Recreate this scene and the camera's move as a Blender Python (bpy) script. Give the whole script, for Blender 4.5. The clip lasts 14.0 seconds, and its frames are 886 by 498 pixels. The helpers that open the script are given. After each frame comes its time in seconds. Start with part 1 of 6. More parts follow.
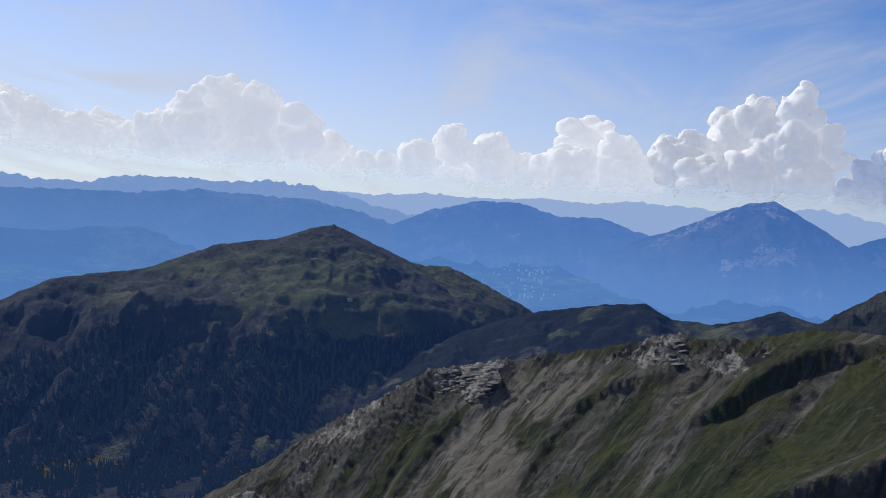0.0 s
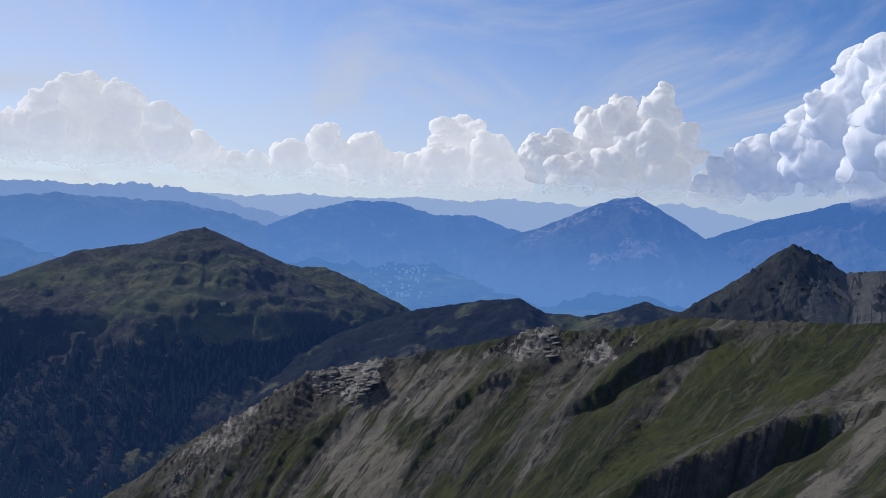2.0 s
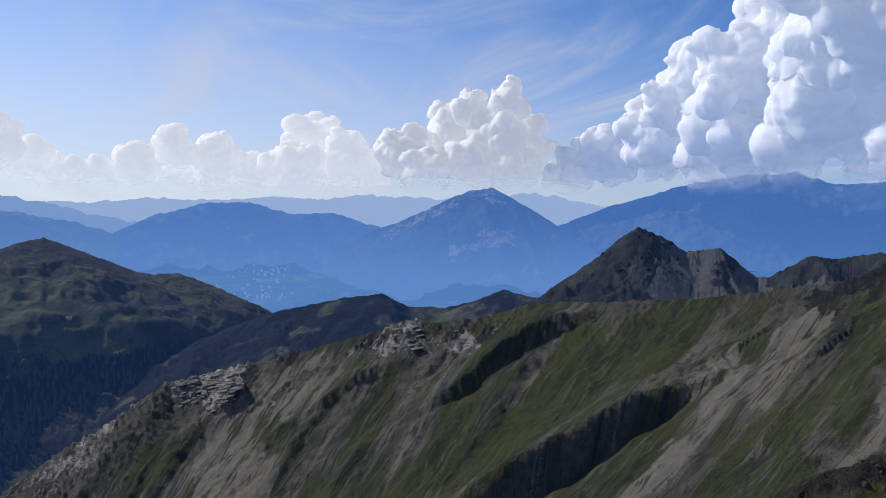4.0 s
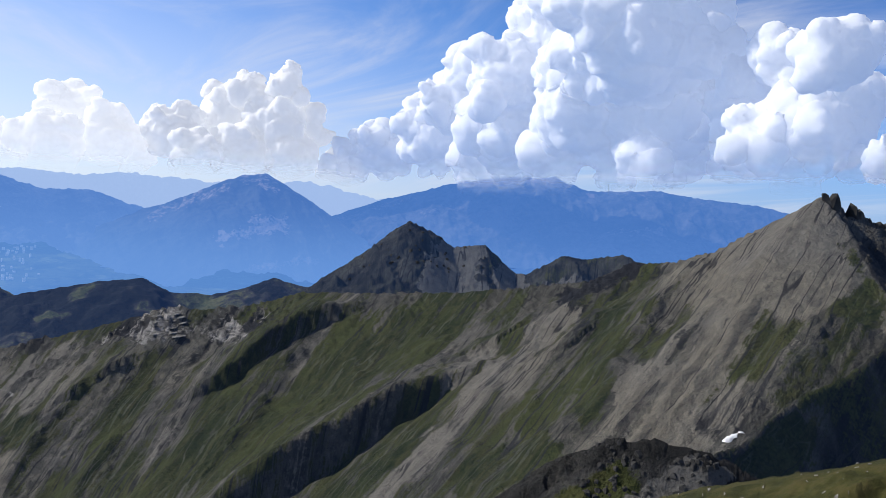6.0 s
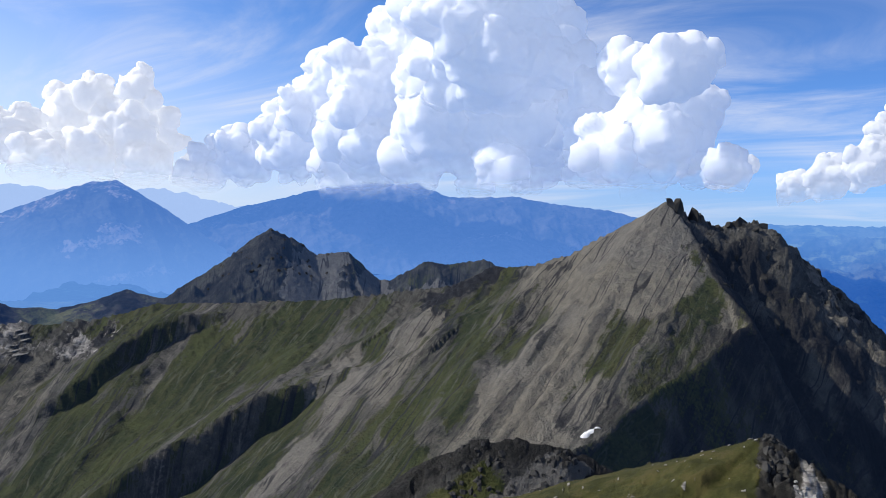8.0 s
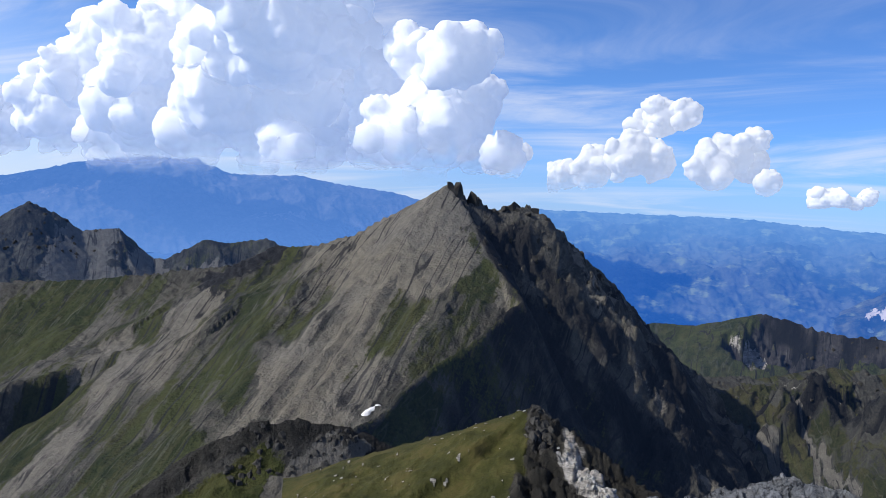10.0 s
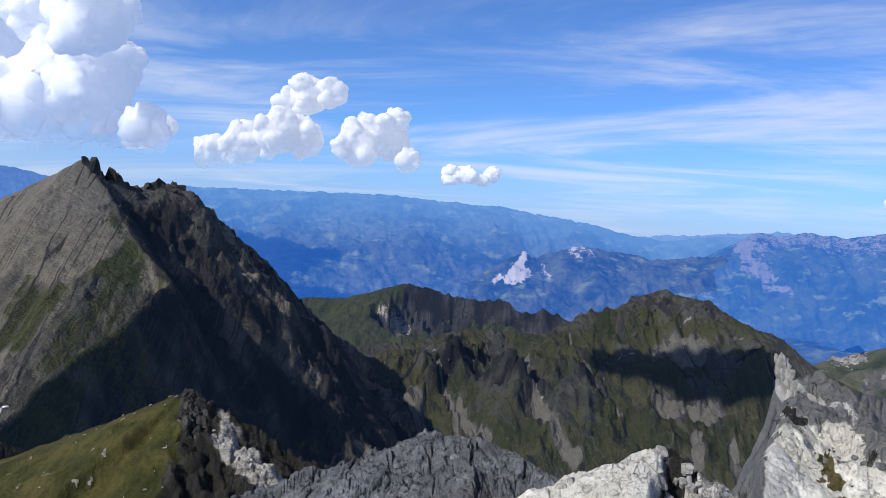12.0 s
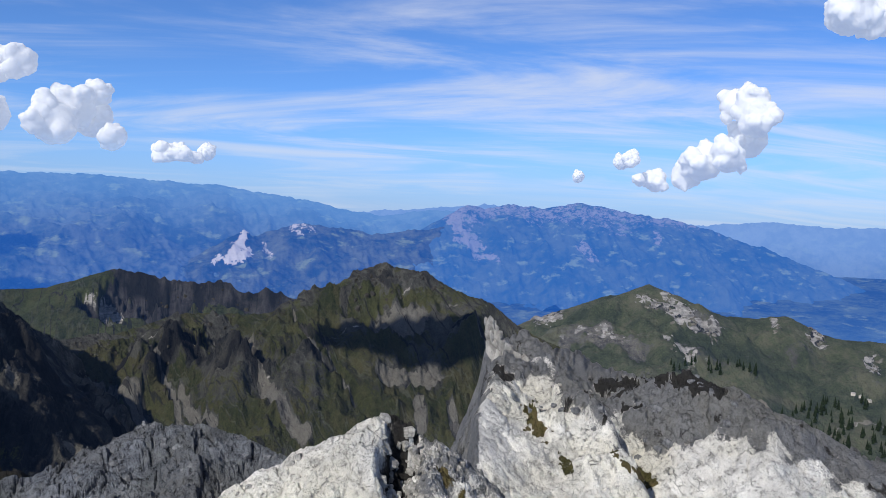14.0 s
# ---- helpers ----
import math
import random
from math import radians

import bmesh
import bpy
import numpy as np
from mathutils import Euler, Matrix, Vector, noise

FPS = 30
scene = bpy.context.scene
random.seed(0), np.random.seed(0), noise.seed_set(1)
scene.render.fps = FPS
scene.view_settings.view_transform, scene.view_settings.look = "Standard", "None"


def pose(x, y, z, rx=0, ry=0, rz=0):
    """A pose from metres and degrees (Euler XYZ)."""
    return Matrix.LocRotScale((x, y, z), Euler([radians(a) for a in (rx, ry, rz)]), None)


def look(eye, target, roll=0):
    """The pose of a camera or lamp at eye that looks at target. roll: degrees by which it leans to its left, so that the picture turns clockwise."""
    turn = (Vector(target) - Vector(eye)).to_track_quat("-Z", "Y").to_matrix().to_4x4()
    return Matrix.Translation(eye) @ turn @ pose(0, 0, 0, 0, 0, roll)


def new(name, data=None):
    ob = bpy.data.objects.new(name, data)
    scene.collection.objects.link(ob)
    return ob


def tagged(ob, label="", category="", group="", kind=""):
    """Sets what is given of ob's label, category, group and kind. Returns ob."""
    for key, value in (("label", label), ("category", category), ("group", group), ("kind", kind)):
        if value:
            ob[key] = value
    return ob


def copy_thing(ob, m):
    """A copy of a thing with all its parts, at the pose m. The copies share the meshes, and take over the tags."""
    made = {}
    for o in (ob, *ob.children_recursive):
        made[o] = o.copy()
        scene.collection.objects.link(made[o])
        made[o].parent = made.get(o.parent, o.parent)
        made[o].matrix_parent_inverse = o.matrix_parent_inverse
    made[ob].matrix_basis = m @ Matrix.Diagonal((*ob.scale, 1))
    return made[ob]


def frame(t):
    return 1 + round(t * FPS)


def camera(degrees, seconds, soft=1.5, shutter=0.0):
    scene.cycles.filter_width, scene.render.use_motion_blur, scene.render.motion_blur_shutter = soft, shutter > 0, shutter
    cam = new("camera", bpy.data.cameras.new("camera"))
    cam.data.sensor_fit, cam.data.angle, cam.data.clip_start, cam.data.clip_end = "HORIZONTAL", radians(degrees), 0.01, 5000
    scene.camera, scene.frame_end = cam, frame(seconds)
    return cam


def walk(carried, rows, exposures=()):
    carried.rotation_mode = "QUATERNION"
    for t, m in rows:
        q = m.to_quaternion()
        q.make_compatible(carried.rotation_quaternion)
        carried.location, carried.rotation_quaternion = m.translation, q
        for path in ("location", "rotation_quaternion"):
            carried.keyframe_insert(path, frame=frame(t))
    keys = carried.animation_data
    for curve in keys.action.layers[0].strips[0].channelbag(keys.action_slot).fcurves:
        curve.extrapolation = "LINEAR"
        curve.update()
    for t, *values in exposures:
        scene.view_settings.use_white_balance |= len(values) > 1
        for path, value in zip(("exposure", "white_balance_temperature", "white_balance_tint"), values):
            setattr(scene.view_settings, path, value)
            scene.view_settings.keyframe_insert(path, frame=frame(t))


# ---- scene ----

# ======================================================================
# camera: a slow turn on a summit; azimuth clockwise, elevation, roll
# ======================================================================
cam = camera(55.73, 14.0, soft=0.7)
EYE = 1.65
ARM = 0.30
ROWS = [
    (0.0, 0.11, -2.99, 4.20),
    (0.5, 3.18, -3.11, 3.99),
    (1.0, 4.64, -3.53, 3.98),
    (1.5, 7.24, -3.39, 3.65),
    (2.0, 8.54, -2.50, 3.23),
    (2.2, 8.61, -2.26, 3.11),
    (4.3, 19.34, -2.57, 0.95),
    (4.5, 20.19, -2.66, 1.27),
    (5.0, 27.43, -2.82, 2.15),
    (5.5, 32.67, -2.50, 2.58),
    (6.0, 33.57, -2.50, 3.94),
    (6.5, 34.80, -2.32, 4.91),
    (7.0, 35.86, -2.13, 3.62),
    (7.5, 39.18, -1.79, 2.90),
    (8.0, 42.86, -1.47, 3.41),
    (8.5, 48.92, -1.55, 4.26),
    (8.7, 53.32, -1.52, 4.30),
    (10.8, 61.80, -2.05, 4.98),
    (11.0, 67.18, -1.76, 4.97),
    (11.5, 75.68, -1.44, 4.01),
    (12.0, 81.14, -1.65, 3.75),
    (12.5, 86.53, -1.85, 3.72),
    (13.0, 89.99, -1.93, 3.49),
    (13.5, 94.64, -1.91, 2.54),
    (14.0, 100.07, -2.24, 2.25),
]


def held(az, el, roll):
    a = radians(az)
    return pose(ARM * math.sin(a), ARM * math.cos(a), EYE, 90 + el, 0, -az) @ pose(0, 0, 0, 0, 0, roll)


walk(cam, [(t, held(az, el, roll)) for t, az, el, roll in ROWS], [(0.0, -0.36), (0.5, -0.32), (1.0, -0.18), (1.5, -0.14), (2.0, -0.40), (2.4, -0.38), (4.4, -0.26), (5.0, -0.05), (7.5, 0.04), (8.5, 0.16), (11.0, 0.16), (12.0, 0.1), (13.0, 0.04), (14.0, -0.02)])

# ======================================================================
# light: afternoon sun from the side, high clear sky with thin cirrus
# ======================================================================
SUN_AZ, SUN_EL = -46.0, 37.0


def toward(az, el, r=1.0):
    a, e = radians(az), radians(el)
    return Vector((r * math.cos(e) * math.sin(a), r * math.cos(e) * math.cos(a), r * math.sin(e)))


sun_data = bpy.data.lights.new("sun", "SUN")
sun_data.energy, sun_data.angle, sun_data.color = 4.9, radians(0.53), (1.0, 0.95, 0.87)
sun = new("sun", sun_data)
sun.matrix_world = look(toward(SUN_AZ, SUN_EL, 900), (0, 0, 0))


class Nodes:
    """Short hand for building a node tree."""

    def __init__(self, tree):
        self.tree = tree
        self.tree.nodes.clear()

    def add(self, kind, inputs=None, **props):
        n = self.tree.nodes.new(kind)
        for k, val in props.items():
            setattr(n, k, val)
        for k, val in (inputs or {}).items():
            self.put(n.inputs[k], val)
        return n

    def put(self, socket, val):
        if isinstance(val, bpy.types.NodeSocket):
            self.tree.links.new(val, socket)
        else:
            socket.default_value = val

    def math(self, op, a, b=0.0, clamp=False):
        n = self.add("ShaderNodeMath", {0: a, 1: b}, operation=op, use_clamp=clamp)
        return n.outputs[0]

    def mix(self, fac, a, b, blend="MIX"):
        n = self.add("ShaderNodeMix", data_type="RGBA", blend_type=blend)
        self.put(n.inputs[0], fac)
        self.put(n.inputs[6], a)
        self.put(n.inputs[7], b)
        return n.outputs[2]

    def noise(self, vec, scale, detail=5.0, rough=0.55, distort=0.0):
        return self.add("ShaderNodeTexNoise", {"Vector": vec, "Scale": scale, "Detail": detail, "Roughness": rough, "Distortion": distort}).outputs["Fac"]

    def ramp(self, fac, a, b):
        """Smooth step from a to b."""
        n = self.add("ShaderNodeMapRange", {"Value": fac, "From Min": a, "From Max": b}, interpolation_type="SMOOTHSTEP")
        return n.outputs[0]

    def stretch(self, vec, scale, turn=(0, 0, 0)):
        return self.add("ShaderNodeMapping", {"Vector": vec, "Scale": scale, "Rotation": turn}).outputs[0]


def rgb(r, g, b):
    return (r, g, b, 1.0)


world = bpy.data.worlds.new("sky")
scene.world = world
world.use_nodes = True
w = Nodes(world.node_tree)
sky = w.add("ShaderNodeTexSky", sky_type="NISHITA", sun_disc=False, sun_elevation=radians(SUN_EL), sun_rotation=radians(SUN_AZ),
            altitude=2400.0, air_density=1.0, dust_density=0.6, ozone_density=3.0)
way = w.add("ShaderNodeTexCoord").outputs["Generated"]
wz = w.add("ShaderNodeSeparateXYZ", {0: way}).outputs
# thin high cloud lies in a flat layer, so it draws together towards the horizon
flat = w.add("ShaderNodeCombineXYZ", {0: w.math("DIVIDE", wz[0], w.math("ADD", w.math("MAXIMUM", wz[2], 0.0), 0.10)),
                                      1: w.math("DIVIDE", wz[1], w.math("ADD", w.math("MAXIMUM", wz[2], 0.0), 0.10)), 2: 0.0}).outputs[0]
streak = w.noise(w.stretch(flat, (1.05, 0.36, 1.0), (0, 0, radians(18))), 0.8, 8.0, 0.6, 1.6)
veil = w.noise(w.stretch(flat, (0.5, 0.8, 1.0), (0, 0, radians(10))), 0.55, 3.0, 0.5)
cirrus = w.math("MULTIPLY", w.ramp(streak, 0.38, 0.70), w.ramp(veil, 0.28, 0.56))
sunward = w.add("ShaderNodeVectorMath", {0: way, 1: tuple(toward(SUN_AZ, 0.0))}, operation="DOT_PRODUCT").outputs["Value"]
glare = w.ramp(sunward, -0.5, 1.0)
haze = w.math("SUBTRACT", 1.0, w.ramp(wz[2], -0.02, w.math("ADD", 0.12, w.math("MULTIPLY", glare, 0.28))))
tint = w.mix(1.0, sky.outputs[0], rgb(0.76, 1.10, 1.56), "MULTIPLY")
deep = w.mix(w.ramp(wz[2], 0.30, 0.85), rgb(1, 1, 1), rgb(0.44, 0.46, 0.50))
tint = w.mix(1.0, tint, deep, "MULTIPLY")
low = w.mix(glare, rgb(2.9, 4.1, 7.3), rgb(9.0, 9.1, 9.7))
tint = w.mix(1.0, tint, w.mix(glare, rgb(0.84, 0.86, 0.90), rgb(1.20, 1.16, 1.12)), "MULTIPLY")
tint = w.mix(w.math("MULTIPLY", haze, 0.75), tint, low)
cirrus = w.math("MULTIPLY", cirrus, w.math("ADD", 0.45, w.math("MULTIPLY", w.ramp(wz[2], 0.0, 0.12), 0.4)))
tint = w.mix(w.math("MULTIPLY", cirrus, 0.9, clamp=True), tint, rgb(7.2, 7.6, 8.7))
w.add("ShaderNodeOutputWorld", {0: w.add("ShaderNodeBackground", {0: tint, 1: 0.10}).outputs[0]})

# ======================================================================
# materials
# ======================================================================
def material(name):
    m = bpy.data.materials.new(name)
    m.use_nodes = True
    return m, Nodes(m.node_tree)


def terrain(name, rock_a, rock_b, scree, grass_a, grass_b, dark, grain=1.0, bump=1.0, pale=(0.42, 0.40, 0.37), fall=None, air=None, cracks=0.0, speck=0.6, pits=0.0):
    """Alpine ground: the mesh's 'cover' attribute says how much turf (red), scree (green) and dark strata (blue) it
    carries; scree and strata also serve as painted shade.
    """
    m, n = material(name)
    at = n.add("ShaderNodeAttribute", attribute_name="cover")
    cov = n.add("ShaderNodeSeparateColor", {0: at.outputs["Color"]}).outputs
    p = n.add("ShaderNodeTexCoord").outputs["Object"]
    n1 = n.noise(p, 0.035 / grain, 6.0, 0.6)
    n2 = n.noise(p, 0.22 / grain, 6.0, 0.62)
    n3 = n.noise(p, 1.1 / grain, 4.0, 0.65)
    layers = n.noise(n.stretch(p, (0.03 / grain, 0.05 / grain, 0.5 / grain), (0.35, 0.5, 0.2)), 1.0, 5.0, 0.6, 0.6)
    if fall is None:
        s1, s2 = n1, n2
    else:
        # runnels: drawn out along the way that water and stones go down
        run = n.add("ShaderNodeAttribute", attribute_name="run").outputs["Vector"]
        s1 = n.noise(n.stretch(run, (0.20 / grain, 0.016 / grain, 0)), 1.0, 7.0, 0.68, 0.5)
        s2 = n.noise(n.stretch(run, (0.75 / grain, 0.07 / grain, 0)), 1.0, 6.0, 0.7, 0.5)
    rock = n.mix(n.ramp(n.math("ADD", n.math("MULTIPLY", n1, 0.5), n.math("MULTIPLY", n2, 0.5)), 0.36, 0.64), rgb(*rock_a), rgb(*rock_b))
    rock = n.mix(n.math("MULTIPLY", n.ramp(s2, 0.46, 0.34), 0.36), rock, rgb(*[1.5 * c for c in dark]))
    rock = n.mix(n.math("MULTIPLY", n.ramp(s1, 0.52, 0.64), 0.26), rock, rgb(*[1.5 * c for c in rock_b]))
    rock = n.mix(n.math("MULTIPLY", n.ramp(n3, 0.52, 0.72), 0.5), rock, rgb(*[min(0.6, 1.6 * c) for c in rock_b]))
    lines = 0.0
    if fall is not None:
        r1 = n.noise(n.stretch(run, (0.11 / grain, 0.010 / grain, 0)), 1.0, 3.0, 0.5, 0.8)
        r2 = n.noise(n.stretch(run, (0.14 / grain, 0.022 / grain, 0.5)), 1.0, 3.0, 0.5, 0.8)
        lines = n.math("MULTIPLY", n.ramp(n.math("ABSOLUTE", n.math("SUBTRACT", r1, 0.5)), 0.020, 0.008), n.ramp(n1, 0.42, 0.52))
        pales = n.math("MULTIPLY", n.ramp(n.math("ABSOLUTE", n.math("SUBTRACT", r2, 0.52)), 0.024, 0.006), n.math("MULTIPLY", n.ramp(n1, 0.56, 0.42), n.math("SUBTRACT", 1.0, cov[2], clamp=True)))
    rust = n.math("MULTIPLY", n.ramp(n.noise(p, 0.014 / grain, 4.0, 0.6), 0.42, 0.62), 0.55)
    rock = n.mix(rust, rock, n.mix(1.0, rock, rgb(1.02, 0.99, 0.86), "MULTIPLY"))
    loose = n.mix(n.ramp(n2, 0.3, 0.7), rgb(*scree), rgb(*[0.72 * c for c in scree]))
    loose = n.mix(n.math("MULTIPLY", n.ramp(n3, 0.55, 0.7), 0.5), loose, rgb(*[1.35 * c for c in scree]))
    loose = n.mix(n.math("MULTIPLY", n.ramp(s2, 0.46, 0.36), 0.3), loose, rgb(*[0.42 * c for c in scree]))
    loose = n.mix(n.math("MULTIPLY", n.ramp(s1, 0.54, 0.65), 0.22), loose, rgb(*[1.3 * c for c in scree]))
    loose = n.mix(rust, loose, n.mix(1.0, loose, rgb(1.03, 0.99, 0.87), "MULTIPLY"))
    turf = n.mix(n.ramp(n.math("ADD", n.math("MULTIPLY", n1, 0.6), n.math("MULTIPLY", n3, 0.4)), 0.38, 0.62), rgb(*grass_a), rgb(*grass_b))
    turf = n.mix(n.math("MULTIPLY", n.ramp(n.math("ADD", n.math("MULTIPLY", s1, 0.6), n.math("MULTIPLY", n2, 0.4)), 0.46, 0.6), 0.55), turf, rgb(1.35 * grass_b[0], 1.1 * grass_b[1], 1.5 * grass_b[2]))
    breakup = n.math("MULTIPLY", n.math("SUBTRACT", n.math("ADD", n.math("MULTIPLY", n2, 0.55), n.math("MULTIPLY", n3, 0.45)), 0.5), 1.5)
    if fall is not None:
        breakup = n.math("ADD", n.math("MULTIPLY", breakup, 0.95), n.math("MULTIPLY", n.math("SUBTRACT", n.math("ADD", n.math("MULTIPLY", s1, 0.6), n.math("MULTIPLY", s2, 0.4)), 0.5), 1.5))
    col = n.mix(n.ramp(n.math("ADD", cov[2], n.math("MULTIPLY", breakup, 0.7)), 0.25, 0.75), rock, rgb(*dark))
    bed = n.math("ADD", n.math("MULTIPLY", layers, 0.6), n.math("MULTIPLY", n2, 0.4))
    white = n.mix(n.ramp(bed, 0.4, 0.62), rgb(*pale), rgb(*[0.35 * c for c in pale]))
    col = n.mix(n.ramp(n.math("ADD", at.outputs["Alpha"], n.math("MULTIPLY", breakup, 0.8)), 0.35, 0.6), col, white)
    col = n.mix(n.ramp(n.math("ADD", cov[1], breakup), 0.4, 0.62), col, loose)
    col = n.mix(n.ramp(n.math("ADD", cov[0], breakup), 0.4, 0.64), col, turf)
    if fall is not None:
        col = n.mix(n.math("MULTIPLY", pales, 0.28), col, rgb(*[1.5 * c for c in rock_b]))
        col = n.mix(n.math("MULTIPLY", lines, 0.8), col, rgb(*[1.4 * c for c in dark]))
    n4 = n.noise(p, 4.5 / grain, 3.0, 0.6)
    col = n.mix(n.math("MULTIPLY", n.ramp(n4, 0.47, 0.34), speck), col, n.mix(1.0, col, rgb(0.3, 0.3, 0.31), "MULTIPLY"))
    # pits: shade in the bump's hollows is put into the colour
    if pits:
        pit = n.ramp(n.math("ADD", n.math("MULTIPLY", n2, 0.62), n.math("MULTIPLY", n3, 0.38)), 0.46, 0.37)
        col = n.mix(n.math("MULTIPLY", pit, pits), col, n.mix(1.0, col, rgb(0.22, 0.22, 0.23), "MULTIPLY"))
    height = n.math("ADD", n.math("ADD", n.math("MULTIPLY", n2, 2.2), n.math("MULTIPLY", n3, 0.9)), n.math("MULTIPLY", n4, 0.25))
    if fall is not None:
        height = n.math("ADD", height, n.math("ADD", n.math("MULTIPLY", s1, 0.5), n.math("MULTIPLY", s2, 0.1)))
    bp = n.add("ShaderNodeBump", {"Strength": bump, "Distance": 1.6 * grain, "Height": height})
    bs = n.add("ShaderNodeBsdfPrincipled", {"Base Color": col, "Roughness": 0.95, "Specular IOR Level": 0.15, "Normal": bp.outputs[0]})
    out = bs.outputs[0]
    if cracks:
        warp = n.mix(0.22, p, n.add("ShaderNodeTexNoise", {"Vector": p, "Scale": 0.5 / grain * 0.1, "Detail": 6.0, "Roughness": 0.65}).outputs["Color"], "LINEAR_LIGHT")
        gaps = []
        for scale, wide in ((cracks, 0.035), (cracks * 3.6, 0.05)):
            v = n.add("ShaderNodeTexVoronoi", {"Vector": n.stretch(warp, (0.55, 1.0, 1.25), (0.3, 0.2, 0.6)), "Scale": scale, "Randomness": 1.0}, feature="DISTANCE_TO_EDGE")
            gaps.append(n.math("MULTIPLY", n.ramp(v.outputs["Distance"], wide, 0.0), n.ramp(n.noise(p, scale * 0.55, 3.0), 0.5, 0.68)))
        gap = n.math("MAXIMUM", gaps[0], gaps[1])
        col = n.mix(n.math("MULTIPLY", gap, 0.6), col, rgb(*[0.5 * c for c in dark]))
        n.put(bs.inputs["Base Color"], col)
        n.put(bp.inputs["Height"], n.math("SUBTRACT", height, n.math("MULTIPLY", gap, 2.5)))
    # air haze is painted in, as a blue glow mixed into the ground
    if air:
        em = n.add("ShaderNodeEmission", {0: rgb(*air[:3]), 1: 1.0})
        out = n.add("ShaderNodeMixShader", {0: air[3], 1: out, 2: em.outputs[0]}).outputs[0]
    n.add("ShaderNodeOutputMaterial", {0: out})
    return m


def distance(name, air, amount, land_a, land_b, pale=(0.42, 0.42, 0.4), scale=0.006, field=0.0, air2=None, depth=(3500.0, 4400.0), haze=0.0, sunside=None):
    """Land seen through many kilometres of air: its own colours, with the air's blue haze painted in as emission."""
    m, n = material(name)
    at = n.add("ShaderNodeAttribute", attribute_name="cover")
    cov = n.add("ShaderNodeSeparateColor", {0: at.outputs["Color"]}).outputs
    p = n.add("ShaderNodeTexCoord").outputs["Object"]
    n1 = n.noise(p, scale, 7.0, 0.62)
    n2 = n.noise(p, scale * 5, 5.0, 0.65)
    col = n.mix(n.ramp(n.math("ADD", n.math("MULTIPLY", n1, 0.6), n.math("MULTIPLY", n2, 0.4)), 0.4, 0.6), rgb(*land_a), rgb(*[1.5 * c for c in land_b]))
    if field:
        patch = n.math("MULTIPLY", n.ramp(n.noise(n.stretch(p, (1, 1, 2.2)), scale * 2.2, 5.0, 0.6), 0.55, 0.66), field)
        col = n.mix(patch, col, rgb(0.3, 0.36, 0.16))
    breakup = n.math("MULTIPLY", n.math("SUBTRACT", n2, 0.5), 1.2)
    col = n.mix(n.ramp(n.math("ADD", cov[1], n.math("ADD", breakup, n.math("MULTIPLY", n.math("SUBTRACT", n.noise(n.stretch(p, (1, 1, 0.4)), scale * 14, 4.0, 0.7), 0.5), 1.8))), 0.4, 0.75), col, rgb(*pale))
    bp = n.add("ShaderNodeBump", {"Strength": 0.6, "Distance": 14.0, "Height": n.math("ADD", n1, n2)})
    bs = n.add("ShaderNodeBsdfDiffuse", {0: col, "Normal": bp.outputs[0]})
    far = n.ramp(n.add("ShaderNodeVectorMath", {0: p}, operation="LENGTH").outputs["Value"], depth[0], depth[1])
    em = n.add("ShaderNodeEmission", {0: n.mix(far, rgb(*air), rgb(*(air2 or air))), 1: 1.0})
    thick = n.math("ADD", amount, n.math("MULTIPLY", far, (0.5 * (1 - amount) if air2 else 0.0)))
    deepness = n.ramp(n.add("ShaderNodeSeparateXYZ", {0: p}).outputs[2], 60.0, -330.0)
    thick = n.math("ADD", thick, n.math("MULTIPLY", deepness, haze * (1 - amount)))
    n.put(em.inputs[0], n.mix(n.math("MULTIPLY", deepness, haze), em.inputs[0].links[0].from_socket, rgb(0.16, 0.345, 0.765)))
    # the haze is painted stronger and paler on the sunward side
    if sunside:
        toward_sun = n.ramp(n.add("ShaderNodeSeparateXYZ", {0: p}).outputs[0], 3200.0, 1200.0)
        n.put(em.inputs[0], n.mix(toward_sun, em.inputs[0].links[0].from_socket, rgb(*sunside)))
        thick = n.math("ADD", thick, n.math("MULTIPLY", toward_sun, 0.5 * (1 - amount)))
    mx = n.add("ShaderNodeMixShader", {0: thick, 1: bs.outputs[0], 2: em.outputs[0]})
    n.add("ShaderNodeOutputMaterial", {0: mx.outputs[0]})
    return m


GRASS_A, GRASS_B = (0.020, 0.028, 0.009), (0.056, 0.065, 0.019)
# glow colour of the painted air haze
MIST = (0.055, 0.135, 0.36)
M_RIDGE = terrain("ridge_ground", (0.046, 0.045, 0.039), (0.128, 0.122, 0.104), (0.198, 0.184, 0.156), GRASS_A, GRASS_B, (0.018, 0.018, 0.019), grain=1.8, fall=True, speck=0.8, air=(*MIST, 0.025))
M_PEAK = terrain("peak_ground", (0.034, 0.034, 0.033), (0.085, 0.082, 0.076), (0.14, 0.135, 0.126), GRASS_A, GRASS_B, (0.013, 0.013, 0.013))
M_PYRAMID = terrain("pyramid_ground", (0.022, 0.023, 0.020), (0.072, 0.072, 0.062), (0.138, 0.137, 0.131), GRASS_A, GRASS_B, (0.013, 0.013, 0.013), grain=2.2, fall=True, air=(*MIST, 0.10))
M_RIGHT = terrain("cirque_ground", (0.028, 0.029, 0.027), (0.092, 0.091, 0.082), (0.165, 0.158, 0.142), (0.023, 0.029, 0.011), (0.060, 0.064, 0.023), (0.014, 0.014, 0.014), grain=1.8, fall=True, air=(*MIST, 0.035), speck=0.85)
